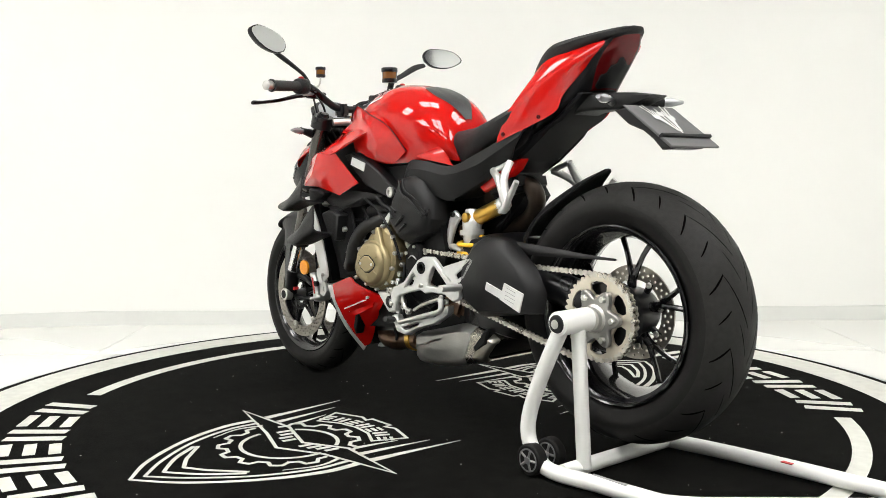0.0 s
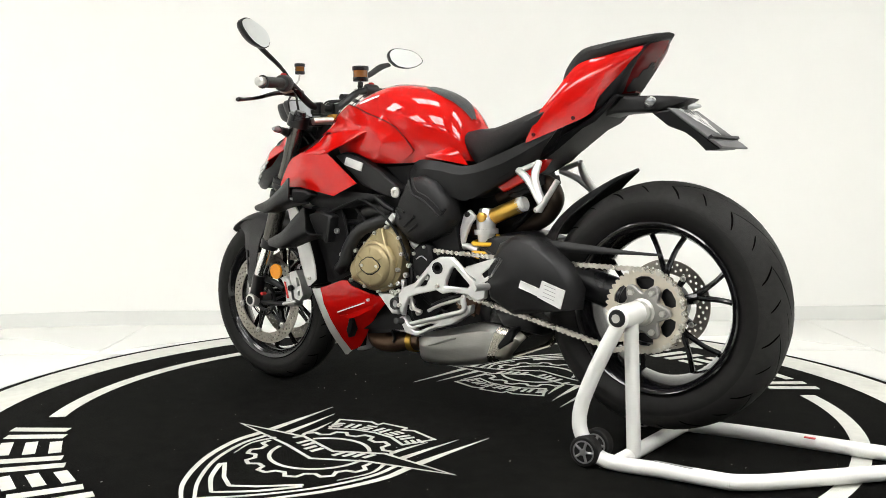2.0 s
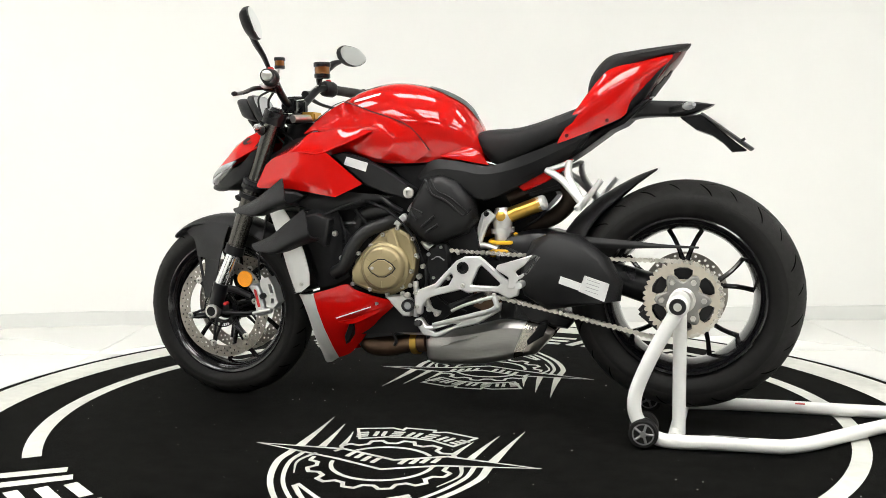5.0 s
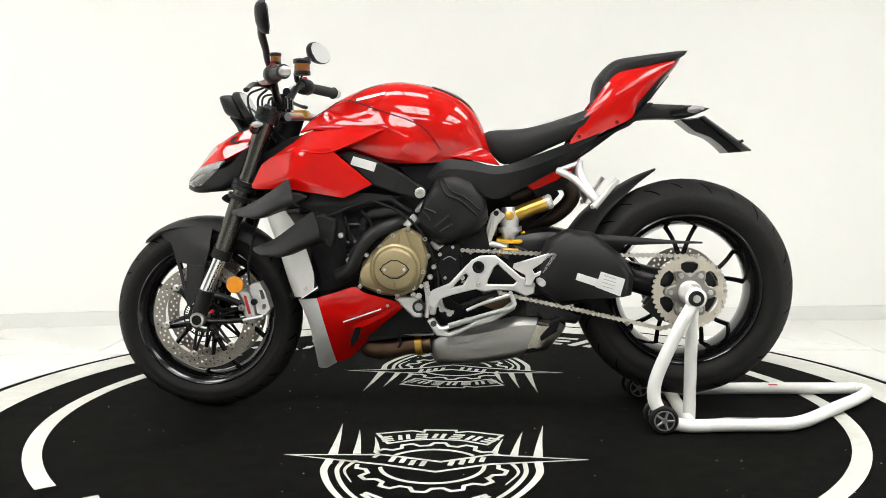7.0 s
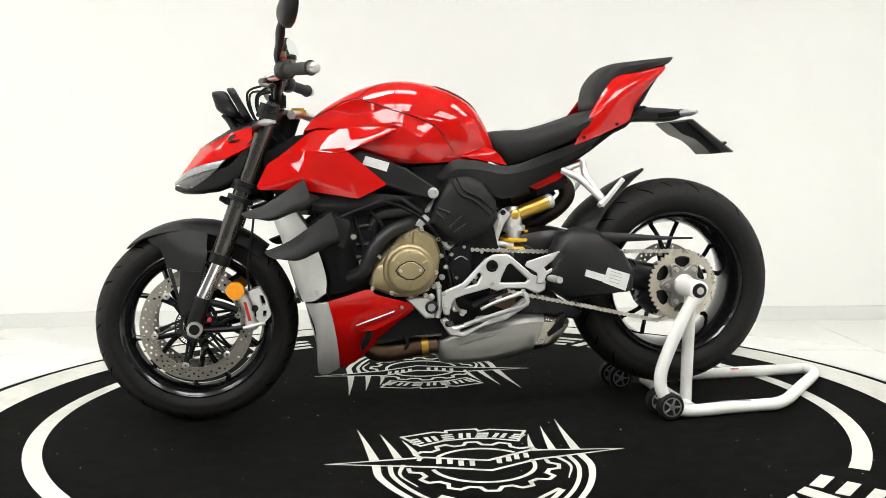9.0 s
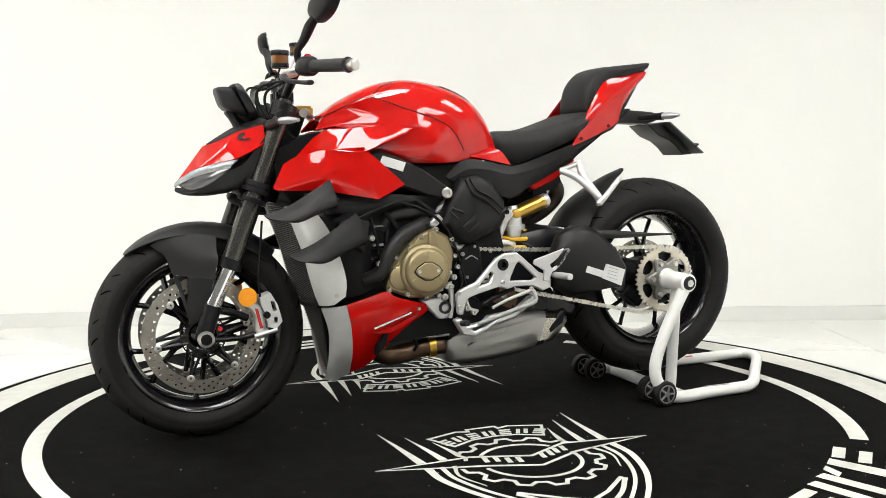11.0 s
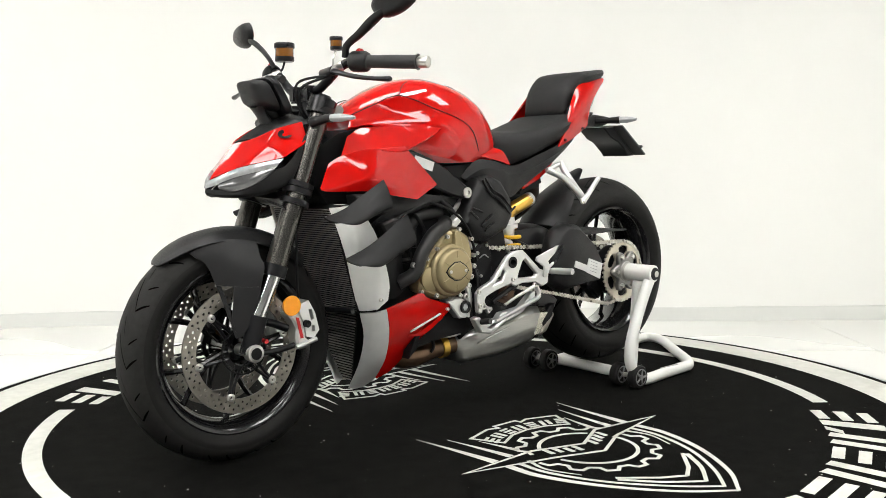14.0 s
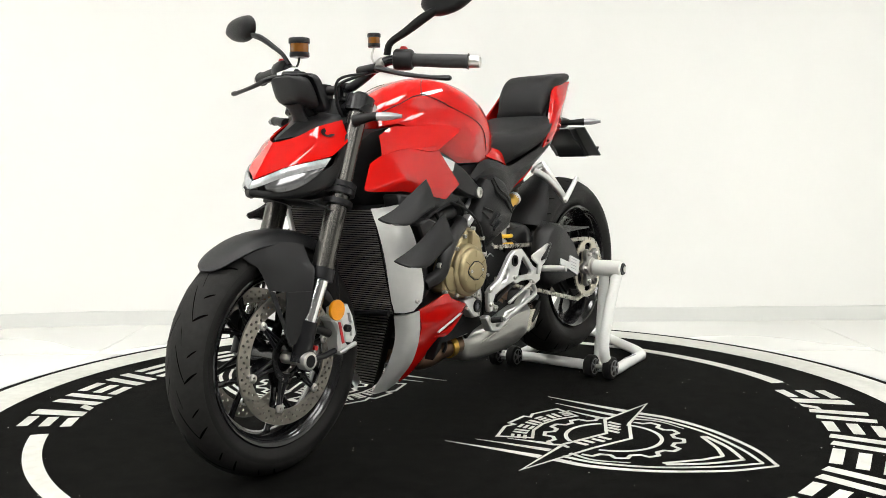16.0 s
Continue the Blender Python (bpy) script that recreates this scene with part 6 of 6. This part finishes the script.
for a, b in zip(seg, seg[1:]):
    l = np.linalg.norm(b - a)
    while want <= acc + l and len(stops) < N:
        stops.append(a + (b - a) * (want - acc) / max(l, 1e-9))
        want += length / N
    acc += l
bm = bmesh.new()
for i, p in enumerate(stops):
    q = stops[(i + 1) % len(stops)]
    d = (q - p) / np.linalg.norm(q - p)
    n_ = np.array((-d[1], d[0]))
    for y in ((SY - .0085, SY + .0085) if i % 2 else (SY - .006, SY + .006)):
        out = []
        for f, h in ((-.32, 0), (-.2, .0058), (.1, .0066), (.5, .0030), (.9, .0066), (1.2, .0058), (1.32, 0), (1.2, -.0058), (.9, -.0066), (.5, -.0030), (.1, -.0066), (-.2, -.0058)):
            c = p + (q - p) * f + n_ * h
            out.append((c[0], c[1]))
        a = [bm.verts.new((x, y - .0009, z)) for x, z in out]
        b = [bm.verts.new((x, y + .0009, z)) for x, z in out]
        bm.faces.new(a)
        bm.faces.new(b[::-1])
        for k in range(len(a)):
            bm.faces.new((a[k], a[(k + 1) % len(a)], b[(k + 1) % len(a)], b[k]))
    rod((p[0], SY - .0105, p[1]), (p[0], SY + .0105, p[1]), .0034, 6, bm)
part("drive_chain", bm, material("chain_steel", (0.60, 0.575, 0.52), 0.26, 0.9, vary=0.18, scale=200), bike, "silver roller chain", smooth=0)

# foot controls
part("foot_bracket", plate(
    [(-0.039, 0.342), (-0.042, 0.389), (-0.028, 0.403), (0.022, 0.423), (0.089, 0.493), (0.115, 0.506), (0.159, 0.508), (0.175, 0.496), (0.236, 0.444), (0.262, 0.435), (0.279, 0.422), (0.276, 0.395), (0.249, 0.385), (0.214, 0.402), (0.156, 0.404), (0.125, 0.397), (0.102, 0.406), (0.032, 0.389), (-0.002, 0.377), (-0.015, 0.355), (-0.019, 0.328), (-0.036, 0.328)],
    -.19, -.172,
    [circle(*(0.11, 0.473), .014, 14), [(0.157, 0.473), (0.167, 0.481), (0.224, 0.429), (0.214, 0.42), (0.135, 0.421), (0.139, 0.436)], [(0.032, 0.411), (0.072, 0.455), (0.08, 0.446), (0.065, 0.419)]], bevel=.0035), ALU, bike, "cast aluminium foot-rest bracket")
part("bracket_bush", lathe([(.011, -.193), (.018, -.193), (.018, -.165), (.011, -.165)], tuple(np.array((0.11, -0.183, 0.473)) * (1, 0, 1)), seg=24, closed=True), DEEP, bike)
part("heel_guard", plate([(0.246, 0.417), (0.249, 0.449), (0.211, 0.471), (0.215, 0.484), (0.33, 0.519), (0.345, 0.511), (0.307, 0.459), (0.277, 0.442), (0.267, 0.417)], -.197, -.190, [[(0.269, 0.466), (0.325, 0.506), (0.299, 0.466), (0.277, 0.454)]], bevel=.002), ALU, bike, "silver heel guard")
part("foot_peg", tube([(.290, -.185, .432), (.292, -.22, .434), (.296, -.275, .436)], [.010, .011, .010], 12, 2), ALU, bike, "silver rider foot peg")
part("shift_lever", tube([(0.202, -0.195, 0.39), (0.122, -0.195, 0.365), (0.075, -0.19, 0.343)], [.006, .005, .005], 10, 2), STEEL, bike)
part("shift_pedal", tube([(0.208, -0.2, 0.391), (0.213, -0.205, 0.358), (0.155, -0.205, 0.338), (0.021, -0.205, 0.3)], [.009, .009, .009, .008], 10, 4, flat=.8), ALU, bike, "silver shift pedal")
part("pedal_tip", rod((-0.025, -0.19, 0.302), (-0.022, -0.225, 0.308), .009, 12), GRIP, bike)
part("side_stand", plate([(-0.046, 0.311), (-0.026, 0.318), (-0.006, 0.29), (0.052, 0.3), (0.069, 0.317), (0.156, 0.327), (0.209, 0.368), (0.223, 0.371), (0.219, 0.346), (0.156, 0.307), (0.085, 0.287), (0.025, 0.258), (-0.019, 0.265)], -.185, -.155,
     [[(0.008, 0.28), (0.072, 0.302), (0.092, 0.304), (0.082, 0.297), (0.021, 0.273)]], bevel=.004), ALU, bike, "cast aluminium side stand, folded up")
part("lower_mount", plate([(-0.148, 0.376), (-0.088, 0.381), (-0.063, 0.368), (-0.06, 0.316), (-0.089, 0.316), (-0.114, 0.342)], -.165, -.13, bevel=.004), ALU, bike)
part("sight_glass", lathe([(.012, -.172), (.019, -.172), (.020, -.160), (.012, -.160)], tuple(np.array((-0.071, -0.16, 0.35)) * (1, 0, 1)), seg=24, closed=True), BLACK, bike)
part("sight_glass_pane", lathe([(0, -.166), (.013, -.166), (.013, -.160), (0, -.160)], tuple(np.array((-0.071, -0.16, 0.35)) * (1, 0, 1)), seg=20), CLEAR, bike)
bolt("mount_bolt", (-0.071, -0.165, 0.382), .010, bike)
for q in ((-0.037, -0.19, 0.394), (-0.034, -0.19, 0.351), (0.11, -0.19, 0.42), (0.205, -0.192, 0.395), (0.062, -0.175, 0.439)):
    bolt("bracket_bolt", q, .007, bike, depth=.007)
for q, r in (((-0.037, -0.15, 0.439), .009), ((-0.025, -0.15, 0.47), .008), ((0, -0.165, 0.344), .010), ((0.022, -0.165, 0.33), .009), ((-0.009, -0.16, 0.36), .012), ((-0.046, -0.14, 0.499), .008)):
    bolt("engine_fitting", q, r, bike, depth=.012)
part("gearbox_cover", plate([(-0.022, 0.462), (-0.010, 0.522), (0.020, 0.545), (0.050, 0.540), (0.058, 0.500), (0.064, 0.440), (0.050, 0.405), (0.010, 0.402)], -.152, -.10, bevel=.008), DEEP, bike, "black sprocket cover")
part("gear_linkage", tube([(-0.009, -0.17, 0.387), (0.005, -0.172, 0.345), (0.035, -0.17, 0.333)], .006, 8, 3), STEEL, bike)
part("oil_tank", block((0.16, -0.09, 0.362), (.09, .05, .06), (0, 20, 0), .012), BURNT, bike)

# small fittings round the gearbox and the engine
for q, r_, m_ in (([(-0.02, -0.15, 0.47), (-0.012, -0.16, 0.42), (-0.026, -0.16, 0.352), (-0.013, -0.15, 0.29)], .005, DEEP), ([(-0.007, -0.15, 0.456), (0.008, -0.155, 0.402), (0.047, -0.15, 0.359), (0.107, -0.14, 0.335)], .004, DEEP),
                  ([(0.059, -0.15, 0.35), (0.106, -0.15, 0.371), (0.166, -0.15, 0.393)], .008, BLACK), ([(-0.031, -0.1, 0.255), (-0.083, -0.1, 0.252), (-0.152, -0.1, 0.259)], .004, STEEL), ([(-0.147, -0.1, 0.256), (-0.135, -0.095, 0.228), (-0.143, -0.09, 0.21)], .005, BLACK),
                  ([(-0.248, -0.14, 0.639), (-0.214, -0.14, 0.597), (-0.201, -0.14, 0.546)], .006, DEEP), ([(-0.297, -0.15, 0.623), (-0.278, -0.15, 0.555), (-0.268, -0.15, 0.513)], .005, DEEP), ([(-0.162, -0.15, 0.681), (-0.125, -0.15, 0.653), (-0.096, -0.14, 0.635)], .009, BLACK),
                  ([(0.057, -0.04, 0.567), (0.11, -0.04, 0.572), (0.163, -0.04, 0.577)], .022, BURNT), ([(-0.032, -0.13, 0.545), (-0.012, -0.135, 0.526), (0.022, -0.13, 0.536)], .010, ALU), ([(0.202, -0.1, 0.533), (0.245, -0.11, 0.516), (0.279, -0.11, 0.495)], .006, BLACK),
                  ([(0.301, -0.05, 0.702), (0.328, -0.045, 0.667), (0.323, -0.04, 0.629), (0.276, -0.04, 0.594)], .005, DEEP), ([(0.099, -0.1, 0.521), (0.151, -0.1, 0.533), (0.194, -0.1, 0.522)], .010, ALU), ([(-0.051, -0.15, 0.424), (-0.043, -0.155, 0.368), (-0.05, -0.15, 0.316)], .009, ALU)):
    part("fitting", tube(q, r_, 10, 4), m_, bike)
for q, r_ in (((-0.007, -0.15, 0.507), .006), ((0.008, -0.15, 0.436), .005), ((0.032, -0.15, 0.529), .005), ((0.086, -0.15, 0.512), .005), ((0.1, -0.15, 0.439), .005), ((-0.046, -0.155, 0.411), .008), ((-0.063, -0.16, 0.412), .007), ((-0.088, -0.16, 0.386), .008), ((0.145, -0.12, 0.368), .010), ((-0.163, -0.186, 0.356), .005)):
    bolt("small_bolt", q, r_, bike, depth=.008)
part("gearbox_rib", tube([(0.002, -0.153, 0.491), (0.022, -0.154, 0.501), (0.042, -0.153, 0.49)], .002, 6, 3), LABELGREY, bike)
part("frame_clamp", lathe([(.011, -.150), (.017, -.150), (.017, -.135), (.011, -.135)], tuple(np.array((-0.082, -0.15, 0.555)) * (1, 0, 1)), seg=18, closed=True), BRONZE, bike)

# passenger foot-rest hangers
for s in (-1, 1):
    Y = lambda q: (q[0], abs(q[1]) * s, q[2])
    h = part("peg_hanger", tube([Y((0.412, -0.12, 0.783)), Y((0.416, -0.15, 0.735)), Y((0.458, -0.178, 0.664))], [.010, .012, .013], 10, 3), ALU, bike, "silver passenger peg hanger")
    part("hanger_strut", tube([Y((0.346, -0.12, 0.758)), Y((0.395, -0.148, 0.731)), Y((0.451, -0.178, 0.671))], [.011, .011, .010], 10, 3), ALU, h)
    part("hanger_link", rod(Y((0.346, -0.12, 0.757)), Y((0.410, -0.12, 0.779)), .008, 10), ALU, h)
    part("peg", tube([Y((0.45, -0.185, 0.652)), Y((0.469, -0.19, 0.672)), Y((0.515, -0.2, 0.731))], [.012, .009, .008], 10, 2), ALU, h, "folded passenger peg")
    bolt("hanger_bolt", Y((0.445, -0.186, 0.652)), .008, bike, side=s)
MOVING = [bike, stand, table]


def motions():
    """The turntable turns at an even speed and carries the motorcycle and its stand."""
    rows = [(t, pose(0, 0, 0, 0, 0, -49.195 + 6.5059 * t)) for t in range(17)]
    for carried in MOVING:
        walk(carried, rows)


motions()
